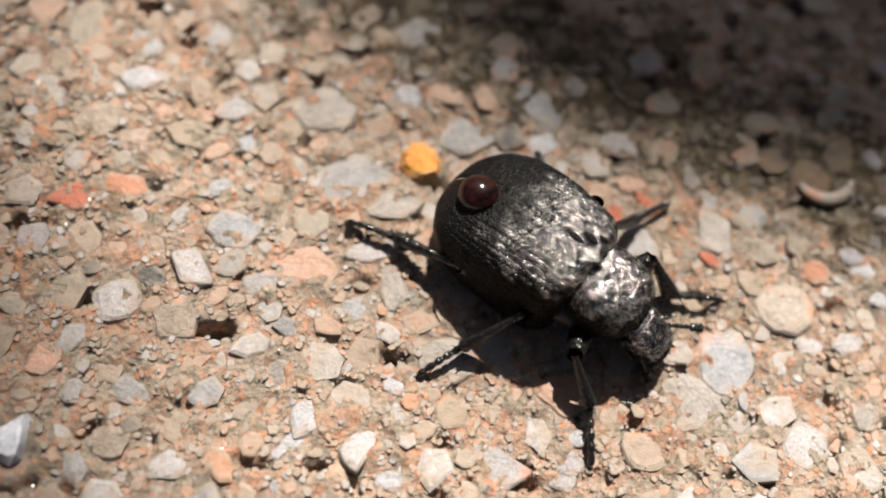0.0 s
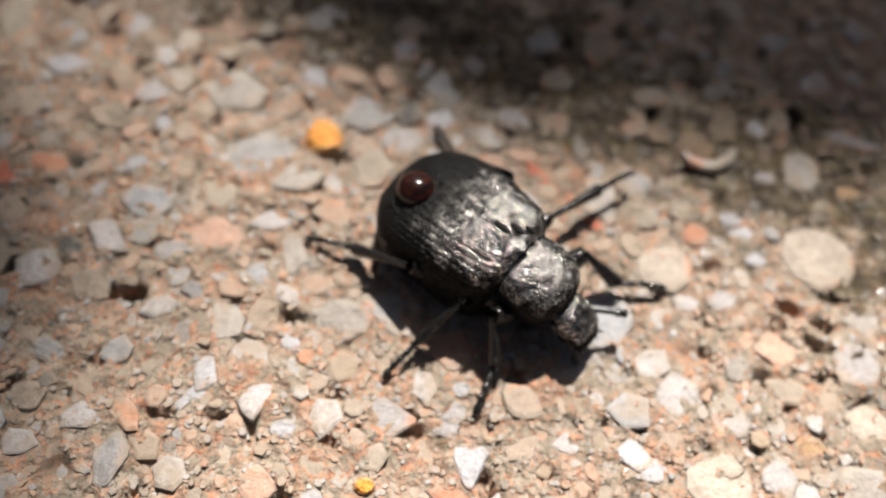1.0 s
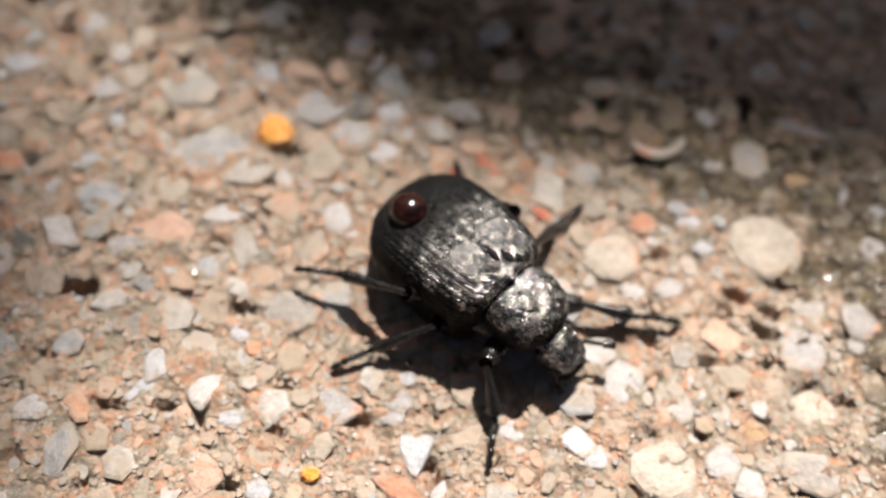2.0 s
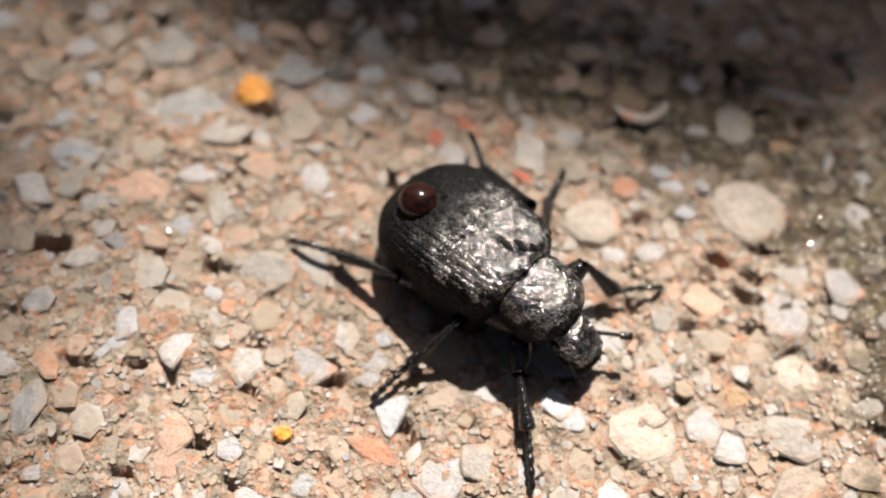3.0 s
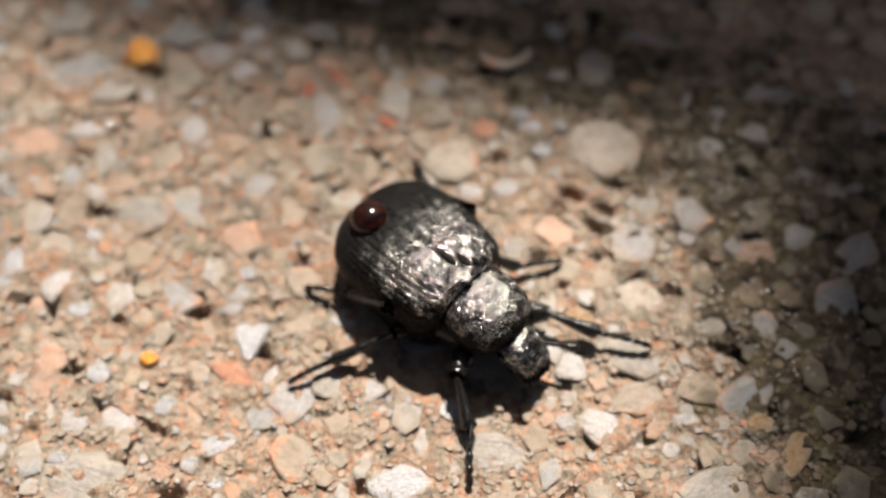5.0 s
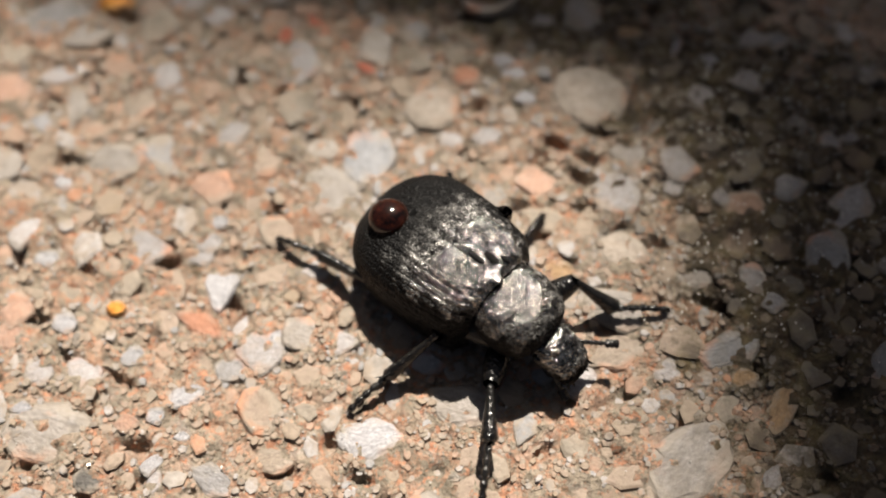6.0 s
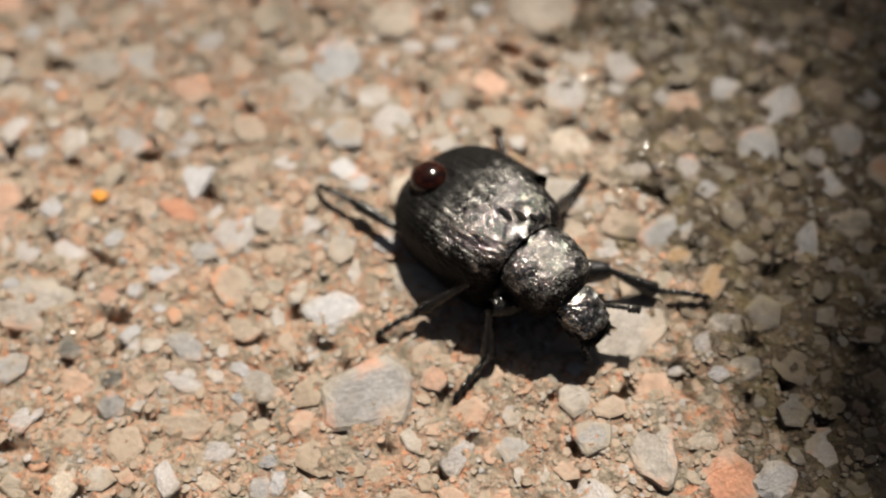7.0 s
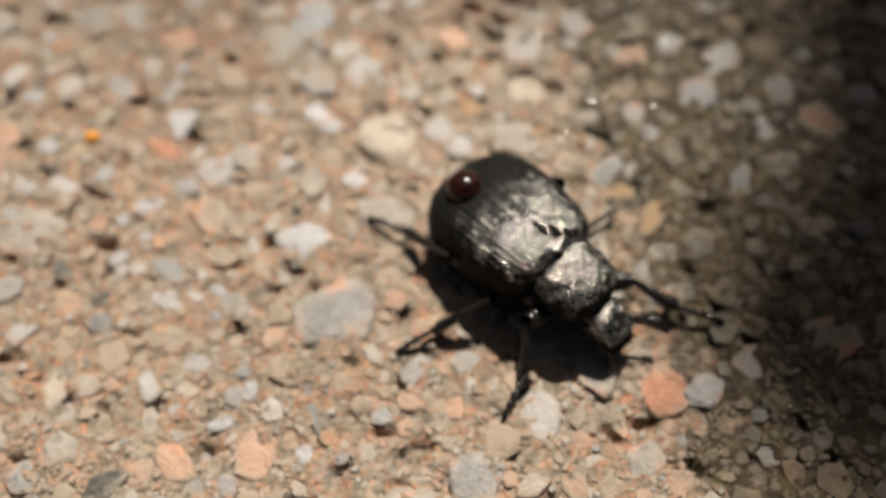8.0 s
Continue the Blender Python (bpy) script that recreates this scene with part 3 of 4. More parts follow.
def stone(x, y, long, wide, turn, rock, kind="cut", proud=None):
    """One stone of the aggregate, set in the ground."""
    k = pick.randrange(len(STONE_FORMS[kind]))
    key = (kind, k, rock)
    if key not in STONE_MESHES:
        verts, faces = STONE_FORMS[kind][k]
        STONE_MESHES[key] = mesh_of("stone", verts, faces, MIXED if rock == "mixed" else ROCK[rock], False)
    ob = part("stone", STONE_MESHES[key], ground)
    long, wide = long * 1.08, wide * 1.08
    high = proud if proud else 0.062 * min(long, wide) * pick.uniform(0.5, 1.6)
    around = [ground_height(x + 0.3 * long * a, y + 0.3 * long * b) for a, b in ((1, 0), (-1, 0), (0, 1), (0, -1))]
    level = max(ground_height(x, y), sum(around) / 4)
    ob.matrix_basis = pose(x * MM, y * MM, (level + 0.02) * MM, pick.uniform(-4, 4), pick.uniform(-4, 4), turn) @ Matrix.Diagonal((long / 2, wide / 2, high, 1))
    TAKEN.append((x, y, 0.25 * (long + wide)))
    return ob


stone(2.59, 18.73, 1.66, 1.56, -42, "orange", "round", 1.0)
stone(-10.07, 16.80, 1.75, 1.45, 3, "red", "cut")
stone(-8.30, 17.35, 1.9, 1.0, -8, "salmon", "cut")
stone(0.12, 17.93, 2.86, 2.12, 14, "grey", "cut")
stone(4.43, 20.06, 2.20, 2.12, 3, "grey", "cut")
stone(7.03, 21.74, 2.06, 1.67, -43, "slate", "cut")
stone(-0.92, 21.01, 2.66, 1.97, 26, "taupe", "cut")
stone(5.94, 23.24, 1.14, 1.20, 4, "lilac", "cut")
stone(2.12, 21.70, 1.11, 1.08, -20, "white", "cut")
stone(-9.47, 19.89, 1.62, 1.34, 21, "tan", "round")
stone(-8.04, 21.83, 1.68, 1.14, 10, "lilac", "cut")
stone(-4.15, 15.72, 1.81, 1.46, 3, "slate", "cut")
stone(-1.44, 14.28, 2.31, 2.08, 13, "rose", "cut")
stone(-5.51, 14.12, 1.65, 1.41, -29, "pale", "cut")
stone(-5.81, 12.20, 1.48, 1.43, 24, "tan", "cut")
stone(-7.99, 12.85, 1.54, 1.51, 53, "pale", "cut")
stone(-6.88, 13.79, 0.99, 0.73, -29, "dark", "round")
stone(0.33, 12.84, 1.12, 0.88, 34, "white", "cut")
stone(0.77, 15.04, 1.64, 1.01, 2, "pale", "cut")
stone(-3.00, 13.68, 1.19, 0.97, 2, "pale", "cut")
stone(12.36, 9.67, 2.50, 2.29, -41, "taupe", "cut")
stone(5.36, 7.24, 1.83, 1.62, 1, "pale", "cut")
stone(16.17, 13.41, 2.07, 1.92, 2, "cream", "round")
stone(17.48, 14.93, 1.23, 1.02, -14, "salmon", "round")
stone(10.44, 20.14, 1.57, 1.08, -2, "pale", "round")
stone(13.79, 16.29, 1.92, 1.96, -55, "taupe", "cut")
stone(19.49, 15.01, 1.13, 0.83, 2, "white", "cut")
stone(1.78, 10.09, 0.88, 0.81, 2, "white", "cut")
stone(-2.10, 10.38, 1.15, 1.01, 2, "taupe", "cut")
stone(0.36, 25.43, 1.59, 1.51, -8, "tan", "cut")
stone(2.54, 24.76, 1.79, 1.58, 27, "grey", "cut")
stone(-3.34, 23.43, 1.23, 1.29, 27, "cream", "cut")
stone(-5.57, 24.07, 1.22, 1.31, 28, "pale", "cut")
stone(11.88, 23.90, 1.52, 1.29, 25, "slate", "cut")
stone(16.31, 21.37, 1.42, 0.95, 3, "cream", "round")
stone(17.46, 21.18, 0.95, 1.06, 3, "cream", "round")
stone(19.40, 21.55, 1.44, 1.07, 3, "grey", "cut")
stone(1.45, 16.78, 2.36, 1.25, 24, "taupe", "cut")
stone(3.63, 11.03, 2.01, 1.54, 1, "taupe", "round")
stone(8.35, 5.61, 2.10, 1.85, -90, "lilac", "tri")
stone(17.54, 4.90, 2.52, 1.97, -10, "cream", "round")
stone(20.29, 10.06, 1.63, 1.64, 1, "rose", "cut")
stone(23.40, 9.56, 1.73, 1.76, -67, "pale", "cut")
stone(22.53, 14.01, 2.94, 2.50, -21, "cream", "round")
stone(16.21, 8.25, 1.81, 1.62, -42, "pale", "cut")
stone(-4.43, 5.46, 2.09, 1.06, 77, "grey", "cut")
stone(4.62, 4.72, 0.74, 0.62, 0, "orange", "round", 0.5)
stone(21.05, 6.30, 1.14, 0.92, 0, "amber", "round")
stone(18.64, 9.40, 1.12, 1.15, 0, "taupe", "cut")
stone(10.69, 15.71, 2.28, 1.63, -90, "pale", "cut")
stone(19.67, 5.19, 1.41, 1.39, 1, "pale", "cut")
stone(20.73, 4.38, 1.21, 1.26, -31, "pale", "cut")
stone(23.46, 4.78, 2.58, 1.76, -20, "taupe", "cut")
stone(4.31, 13.87, 1.44, 1.59, 2, "tan", "round")
stone(1.60, 13.66, 1.78, 1.00, -84, "taupe", "cut")
stone(7.56, 6.90, 1.02, 0.75, 1, "pale", "cut")
stone(5.38, 2.96, 1.07, 0.79, 1, "white", "cut")
stone(0.82, 3.67, 1.17, 1.40, 1, "rose", "cut")
stone(14.44, -0.02, 2.24, 1.60, 16, "lilac", "cut")
stone(3.74, 2.36, 1.55, 1.24, -10, "pale", "cut")
stone(2.87, 0.03, 3.15, 2.13, -10, "taupe", "round")
stone(8.94, -1.61, 1.94, 1.19, -19, "grey", "cut")
stone(21.73, 2.09, 1.69, 1.33, -32, "pale", "cut")
stone(27.24, 3.35, 2.42, 1.29, 25, "slate", "cut")
stone(25.43, -0.67, 3.42, 2.35, 52, "taupe", "cut")
stone(28.75, 1.27, 1.99, 0.88, 64, "amber", "cut")
stone(31.03, 6.97, 1.93, 1.95, -35, "slate", "cut")
stone(17.65, 1.13, 2.53, 1.67, 0, "taupe", "cut")
stone(6.67, -0.97, 1.11, 0.91, 0, "white", "cut")
stone(16.01, -3.45, 3.46, 2.5, 22, "grey", "cut", 0.16)
stone(6.28, -2.81, 0.91, 0.75, 0, "dark", "round")
stone(10.97, -0.84, 1.80, 1.12, 16, "tan", "cut")
stone(28.58, -2.43, 0.87, 0.73, 0, "lilac", "cut")
stone(28.16, 6.07, 1.08, 1.07, -0, "pale", "cut")
stone(23.93, -7.43, 2.44, 1.60, -71, "pale", "cut")
stone(30.30, -6.40, 2.0, 1.3, 38, "white", "cut", 0.4)
stone(13.20, -9.16, 1.97, 1.69, -74, "rose", "cut")
stone(8.71, -6.51, 1.72, 1.07, 79, "pale", "cut")
stone(4.95, -6.75, 1.70, 1.30, 81, "cream", "cut")
stone(26.06, -5.49, 2.38, 1.89, -82, "taupe", "cut")
stone(21.50, -9.84, 2.30, 1.93, 1, "grey", "cut")
stone(15.12, -9.08, 0.81, 0.78, 1, "white", "round")
stone(7.57, -10.33, 2.01, 1.17, 27, "dark", "cut")
stone(36.92, 3.58, 1.17, 0.95, -24, "lilac", "cut")
stone(19.13, -5.60, 1.63, 1.43, 1, "pale", "cut")
stone(7.85, 4.18, 1.96, 0.99, -31, "salmon", "cut")
stone(32.36, -8.79, 1.04, 0.97, -20, "pale", "cut")
stone(10.58, -5.51, 1.34, 1.07, 28, "pale", "cut")
stone(28.25, 9.05, 1.50, 1.22, 0, "rose", "cut")
stone(10.00, 16.95, 0.59, 1.06, 2, "red", "cut")
stone(11.25, 17.44, 1.64, 0.50, -53, "red", "cut")
stone(13.40, 15.23, 1.23, 0.51, -27, "red", "cut")
stone(12.51, 16.29, 1.12, 0.43, -73, "salmon", "cut")
stone(6.09, 24.46, 1.60, 1.38, -8, "tan", "cut")
stone(8.78, 22.63, 0.92, 0.95, 4, "pale", "cut")
stone(-11.09, 15.08, 1.16, 1.10, 3, "pale", "cut")
stone(-11.39, 21.12, 1.52, 1.43, -19, "taupe", "cut")
stone(-10.40, 10.53, 1.60, 1.23, 24, "rose", "cut")
stone(-8.98, 9.59, 1.10, 0.98, 2, "pale", "cut")
stone(-7.14, 9.64, 1.37, 1.02, -28, "grey", "cut")
stone(-7.66, 7.90, 1.45, 1.13, 1, "tan", "cut")
stone(-5.58, 7.20, 1.24, 1.05, 22, "pale", "cut")
stone(-1.25, 8.82, 1.15, 1.35, -19, "white", "cut")
stone(12.42, 22.06, 1.40, 1.19, 3, "cream", "cut")
stone(24.03, 11.45, 1.62, 1.46, 1, "taupe", "cut")
stone(25.77, 10.75, 1.39, 1.69, 1, "pale", "cut")
stone(14.31, 5.95, 1.50, 1.28, 0, "white", "cut")
stone(11.97, 6.36, 1.28, 1.07, 0, "pale", "cut")
stone(0.65, 8.01, 1.79, 1.74, -0, "pale", "cut")
stone(0.80, 4.70, 1.51, 1.39, 0, "rose", "cut")
stone(7.58, 10.00, 1.90, 1.47, -22, "rose", "cut")
stone(9.43, 4.25, 1.27, 1.13, 0, "pale", "cut")
stone(11.58, 3.81, 1.71, 1.32, -10, "taupe", "cut")
stone(12.29, -6.86, 1.34, 0.89, -9, "grey", "cut")
stone(34.51, 7.29, 1.46, 1.47, 0, "grey", "cut")
stone(13.67, 11.19, 2.41, 2.53, -12, "slate", "cut")
stone(10.20, 3.13, 1.80, 1.59, -21, "pale", "cut")
stone(-10.75, 7.80, 2.3, 1.9, 60, "chalk", "tri", 1.0)

stone(3.29, -4.27, 1.73, 1.23, 1, "pale", "cut")
stone(10.25, -6.63, 1.00, 0.92, 1, "cream", "cut")
stone(12.79, -6.59, 0.87, 0.69, 66, "lilac", "cut")
stone(8.82, -2.85, 1.90, 0.97, -10, "pale", "cut")
stone(12.05, -2.81, 1.90, 1.64, 34, "taupe", "cut")
stone(11.10, -3.55, 0.62, 0.61, 1, "slate", "cut")
stone(18.22, -2.84, 1.07, 0.94, 64, "rose", "cut")
stone(10.20, -9.51, 1.71, 1.12, -36, "rose", "cut")
stone(15.23, -7.22, 2.28, 0.43, -71, "slate", "cut")
stone(12.39, -5.90, 0.67, 0.58, 1, "slate", "cut")
stone(4.48, -10.16, 1.19, 1.16, 69, "grey", "cut")
stone(11.74, -7.95, 1.28, 0.57, 17, "white", "cut")
stone(16.50, -9.28, 0.73, 0.54, 63, "pale", "cut")
stone(17.95, -7.62, 0.78, 0.75, 1, "white", "cut")
stone(6.44, -3.86, 1.09, 1.03, 35, "grey", "cut")
stone(9.06, -4.55, 2.27, 0.96, 1, "tan", "cut")
stone(12.23, -10.32, 0.89, 0.85, 1, "pale", "cut")
stone(28.68, -6.40, 2.2, 2.0, 21, "salmon", "cut")
stone(25.43, -7.38, 0.98, 0.97, 1, "tan", "cut")
stone(26.50, -7.25, 1.12, 0.95, 59, "tan", "cut")
stone(27.78, -9.17, 1.73, 1.35, 68, "taupe", "cut")
stone(23.69, -10.09, 1.26, 1.03, 21, "cream", "cut")
stone(32.23, -7.25, 0.80, 0.51, 57, "slate", "cut")
stone(29.30, -8.29, 0.76, 0.54, 1, "pale", "cut")
stone(33.84, -8.73, 0.54, 0.53, 1, "tan", "round")
stone(27.79, -4.96, 1.33, 0.69, 11, "cream", "cut")
stone(20.92, -7.12, 1.30, 0.89, 22, "rose", "cut")
stone(15.13, 5.35, 1.04, 1.01, 0, "white", "cut")
stone(13.07, 3.49, 1.21, 0.99, 12, "pale", "cut")
stone(16.16, 2.69, 1.44, 0.99, 12, "white", "cut")
stone(2.21, 2.29, 1.03, 1.12, 1, "pale", "cut")
stone(7.59, 1.52, 1.31, 0.95, 24, "lilac", "cut")
stone(9.03, 2.49, 1.31, 0.98, 12, "grey", "cut")
stone(13.64, -0.13, 1.06, 0.78, 1, "white", "cut")
stone(7.73, 7.52, 1.15, 0.91, 0, "pale", "cut")
stone(23.49, 7.15, 1.77, 1.46, -23, "cream", "cut")
stone(29.82, 9.89, 1.46, 1.34, 24, "lilac", "cut")
stone(32.13, 8.99, 2.26, 1.51, 61, "lilac", "cut")
stone(33.49, 5.34, 1.24, 1.36, 0, "lilac", "cut")
stone(28.80, 5.16, 0.87, 0.96, 0, "lilac", "cut")
stone(32.42, 2.84, 1.64, 0.97, 76, "slate", "cut")
stone(27.46, 2.26, 1.00, 0.74, 12, "amber", "cut")
stone(38.15, 7.08, 1.21, 1.03, 0, "pale", "cut")
stone(35.77, 9.45, 0.89, 1.04, 0, "pale", "cut")
stone(31.73, 11.78, 0.82, 0.96, 0, "pale", "cut")
stone(-0.85, 2.18, 1.87, 1.11, 93, "lilac", "cut")
stone(2.87, 4.11, 1.03, 0.86, 1, "lilac", "cut")
stone(1.67, 6.73, 0.97, 0.68, 1, "white", "cut")
stone(10.64, 3.69, 0.76, 0.63, 61, "white", "cut")
stone(1.79, 0.90, 0.79, 0.60, 1, "lilac", "cut")
stone(-2.04, 7.68, 0.74, 0.58, 1, "white", "cut")
stone(-1.56, 8.04, 0.85, 0.70, 1, "lilac", "cut")
stone(8.08, 8.34, 0.76, 0.59, 1, "white", "cut")
stone(-3.73, 3.28, 1.09, 0.64, 6, "pale", "cut")
stone(20.34, 2.25, 0.87, 0.63, 1, "pale", "cut")
stone(24.86, 2.52, 0.97, 0.93, 1, "pale", "cut")
stone(23.07, 3.34, 2.43, 1.54, 20, "tan", "cut")
stone(26.27, 6.25, 1.32, 1.15, 1, "taupe", "cut")
stone(17.75, 5.66, 1.33, 1.12, 1, "cream", "cut")
stone(25.45, 9.77, 0.95, 0.99, 1, "pale", "cut")
stone(5.76, 18.80, 1.58, 1.29, 2, "pale", "cut")
stone(7.12, 17.98, 1.45, 1.12, 25, "pale", "cut")
stone(7.40, 19.87, 1.21, 1.03, 2, "white", "cut")
stone(6.06, 20.12, 1.44, 1.00, 76, "dark", "cut")
stone(7.59, 21.21, 1.37, 1.50, 2, "slate", "cut")
stone(-4.49, 20.66, 1.43, 1.19, 2, "pale", "cut")
stone(-3.94, 19.36, 0.76, 0.87, 2, "white", "cut")
stone(-6.13, 16.21, 0.91, 0.82, 2, "pale", "cut")
stone(-4.70, 17.35, 0.97, 0.84, 2, "white", "cut")
stone(-1.99, 12.01, 1.02, 0.91, 1, "grey", "cut")
stone(5.29, 14.91, 1.43, 1.49, 2, "pale", "cut")
stone(8.15, 12.37, 1.42, 1.41, 24, "pale", "cut")
stone(19.09, 15.55, 1.00, 0.82, 2, "lilac", "cut")
stone(19.90, 13.83, 0.98, 0.90, 1, "white", "cut")
stone(27.44, 15.50, 0.77, 0.83, 2, "lilac", "cut")
stone(26.00, 16.42, 1.22, 0.65, 66, "lilac", "cut")
stone(24.27, 17.07, 1.12, 0.74, 2, "amber", "cut")
stone(20.63, 19.84, 0.94, 1.01, 2, "lilac", "cut")
stone(29.15, 16.37, 1.64, 1.05, 23, "pale", "cut")
stone(26.96, 13.87, 1.48, 1.04, 12, "pale", "cut")
stone(20.68, 17.53, 1.02, 0.85, 2, "pale", "cut")
stone(12.99, 18.73, 1.02, 1.10, 2, "taupe", "cut")
stone(24.80, 19.44, 2.41, 0.55, -17, "slate", "cut")
stone(17.02, 12.07, 0.96, 0.97, 1, "pale", "cut")
stone(18.39, 12.11, 1.19, 1.02, 1, "pale", "cut")
stone(7.60, -0.03, 0.65, 0.52, 0, "white", "cut")
stone(4.54, -1.63, 1.05, 0.94, 0, "dark", "round")
stone(11.03, -2.39, 1.21, 0.73, -65, "lilac", "cut")
stone(6.79, -1.62, 0.89, 0.63, 77, "pale", "cut")
stone(5.59, 0.47, 0.95, 0.85, 0, "rose", "cut")
stone(6.61, 0.68, 0.66, 0.64, 0, "white", "cut")
stone(28.08, -1.24, 1.15, 0.74, 57, "pale", "cut")
stone(27.09, -2.24, 0.80, 0.58, 0, "pale", "cut")
stone(27.27, 9.38, 0.86, 0.80, -0, "pale", "cut")
stone(32.36, 9.51, 0.98, 0.95, -0, "pale", "cut")
stone(33.35, 6.58, 1.03, 0.80, -0, "pale", "cut")
stone(28.75, 14.47, 1.64, 1.18, 17, "pale", "cut")
stone(29.86, 16.35, 1.67, 0.83, 17, "slate", "cut")
stone(32.55, 12.07, 0.92, 0.68, -1, "pale", "cut")

# a crescent chip of white shell
def crescent(u, v):
    a, b = radians(200 + 140 * u), 2 * math.pi * v
    r = 0.30 * math.sin(math.pi * (0.08 + 0.84 * u)) ** 0.6
    return (1.15 + r * math.cos(b)) * math.cos(a), (1.15 + r * math.cos(b)) * math.sin(a), 0.7 * r * math.sin(b)


chip = part("shell_chip", mesh_of("shell_chip", *grid(16, 8, crescent, True), ROCK["white"]), ground, "white crescent shell chip")
chip.matrix_basis = pose(18.41 * MM, 19.06 * MM, 0.25 * MM, 0, 0, 6)

# more stones between them, of no fixed rock
sow = random.Random(11)
tries = 0
while len(TAKEN) < 300 and tries < 40000:
    tries += 1
    x, y, r = sow.uniform(-16, 41), sow.uniform(-13, 30), sow.uniform(0.5, 1.05)
    if all((x - a) ** 2 + (y - b) ** 2 > (r + c) ** 2 * 0.9 for a, b, c in TAKEN) and all(abs(x - h[0]) + abs(y - h[1]) > r + 0.5 for h in HOLLOWS):
        stone(x, y, 2 * r * sow.uniform(0.95, 1.3), 2 * r * sow.uniform(0.75, 1.0), sow.uniform(0, 360), "mixed", sow.choice(("cut", "cut", "cut", "round")))

# the closer-set small stones and the grit in the cement, too many to count
CELLS = collections.defaultdict(list)
for a, b, c in TAKEN:
    CELLS[math.floor(a / 2), math.floor(b / 2)].append((a, b, c))
for a, b, long, wide, c, e in HOLLOWS:
    for k in (-0.6, 0.0, 0.6):
        CELLS[math.floor((a + k * long * c) / 2), math.floor((b + k * long * e) / 2)].append((a + k * long * c, b + k * long * e, wide))


def free(x, y, r, squeeze):
    i, j = math.floor(x / 2), math.floor(y / 2)
    return all((x - a) ** 2 + (y - b) ** 2 > ((r + c) * squeeze) ** 2
               for di in (-1, 0, 1) for dj in (-1, 0, 1) for a, b, c in CELLS.get((i + di, j + dj), ()))


def pebble(x, y, r, low, high, verts, faces):
    """A low worn stone with an uneven outline."""
    n, z0, turn, squash = sow.choice((5, 6, 7)), ground_height(x, y), sow.uniform(0, 6.3), sow.uniform(0.6, 1.0)
    top = r * sow.uniform(low, high)
    lean = sow.uniform(-0.08, 0.08), sow.uniform(-0.08, 0.08)
    edge = [sow.uniform(0.78, 1.16) for _ in range(n)]
    k = len(verts)
    for ring, z in ((1.0, -0.4 * r), (0.97, top * 0.25), (0.74, top)):
        for i, e in enumerate(edge):
            a = 2 * math.pi * i / n
            px, py = ring * r * e * math.cos(a), ring * r * e * math.sin(a) * squash
            verts.append((x + px * math.cos(turn) - py * math.sin(turn), y + px * math.sin(turn) + py * math.cos(turn), z0 + z + (lean[0] * px + lean[1] * py) * (z > 0)))
    for ring in range(2):
        for i in range(n):
            j = (i + 1) % n
            faces.append((k + ring * n + i, k + ring * n + j, k + (ring + 1) * n + j, k + (ring + 1) * n + i))
    faces.append(tuple(k + 2 * n + i for i in range(n)))


pv, pf = [], []
for count, lo, hi in ((5000, 0.55, 0.95), (9000, 0.34, 0.55), (9000, 0.22, 0.34)):
    for _ in range(count):
        x, y, r = sow.uniform(-21, 45), sow.uniform(-17, 35), sow.uniform(lo, hi)
        if free(x, y, r, 0.86):
            CELLS[math.floor(x / 2), math.floor(y / 2)].append((x, y, r))
            pebble(x, y, r, 0.02, 0.10, pv, pf)
gv, gf = [], []
for _ in range(60000):
    x, y, r = sow.uniform(-18, 42), sow.uniform(-14, 32), 0.06 + 0.16 * sow.random() ** 2
    if free(x, y, r, 0.72):
        pebble(x, y, r, 0.10, 0.55, gv, gf)
fv, ff = [], []
for k in range(1500):
    damp = k % 3 > 0
    x, y, r = sow.uniform(24 if damp else -15, 38), sow.uniform(4 if damp else -12, 20 if damp else 29), sow.uniform(0.02, 0.06)
    m = Matrix.Translation((x, y, ground_height(x, y) + 0.16)) @ pose(0, 0, 0, sow.uniform(-17, 17), sow.uniform(-14, 19), sow.uniform(0, 360))
    k = len(fv)
    for z in (-0.35, 0.35):
        fv += [tuple(m @ Vector((r * math.cos(a), r * 0.8 * math.sin(a), r * z))) for a in (0.3, 1.5, 2.9, 4.1, 5.4)]
    ff += [tuple(k + 4 - i for i in range(5)), tuple(k + 5 + i for i in range(5))] + [(k + i, k + (i + 1) % 5, k + 5 + (i + 1) % 5, k + 5 + i) for i in range(5)]
flakes = part("mica_flakes", mesh_of("mica_flakes", fv, ff, MICA, False), ground)
tagged(flakes, "tiny glassy mica flakes glinting in the concrete", kind="stuff")
grit = part("grit", mesh_of("grit", gv, gf, GRIT, False), ground)
tagged(grit, "fine mixed grit bound in the cement", kind="stuff")
small_stones = part("small_stones", mesh_of("small_stones", pv, pf, GRIT, False), ground)
tagged(small_stones, "close-set small worn stones of grey, pale and rosy rock", kind="stuff")

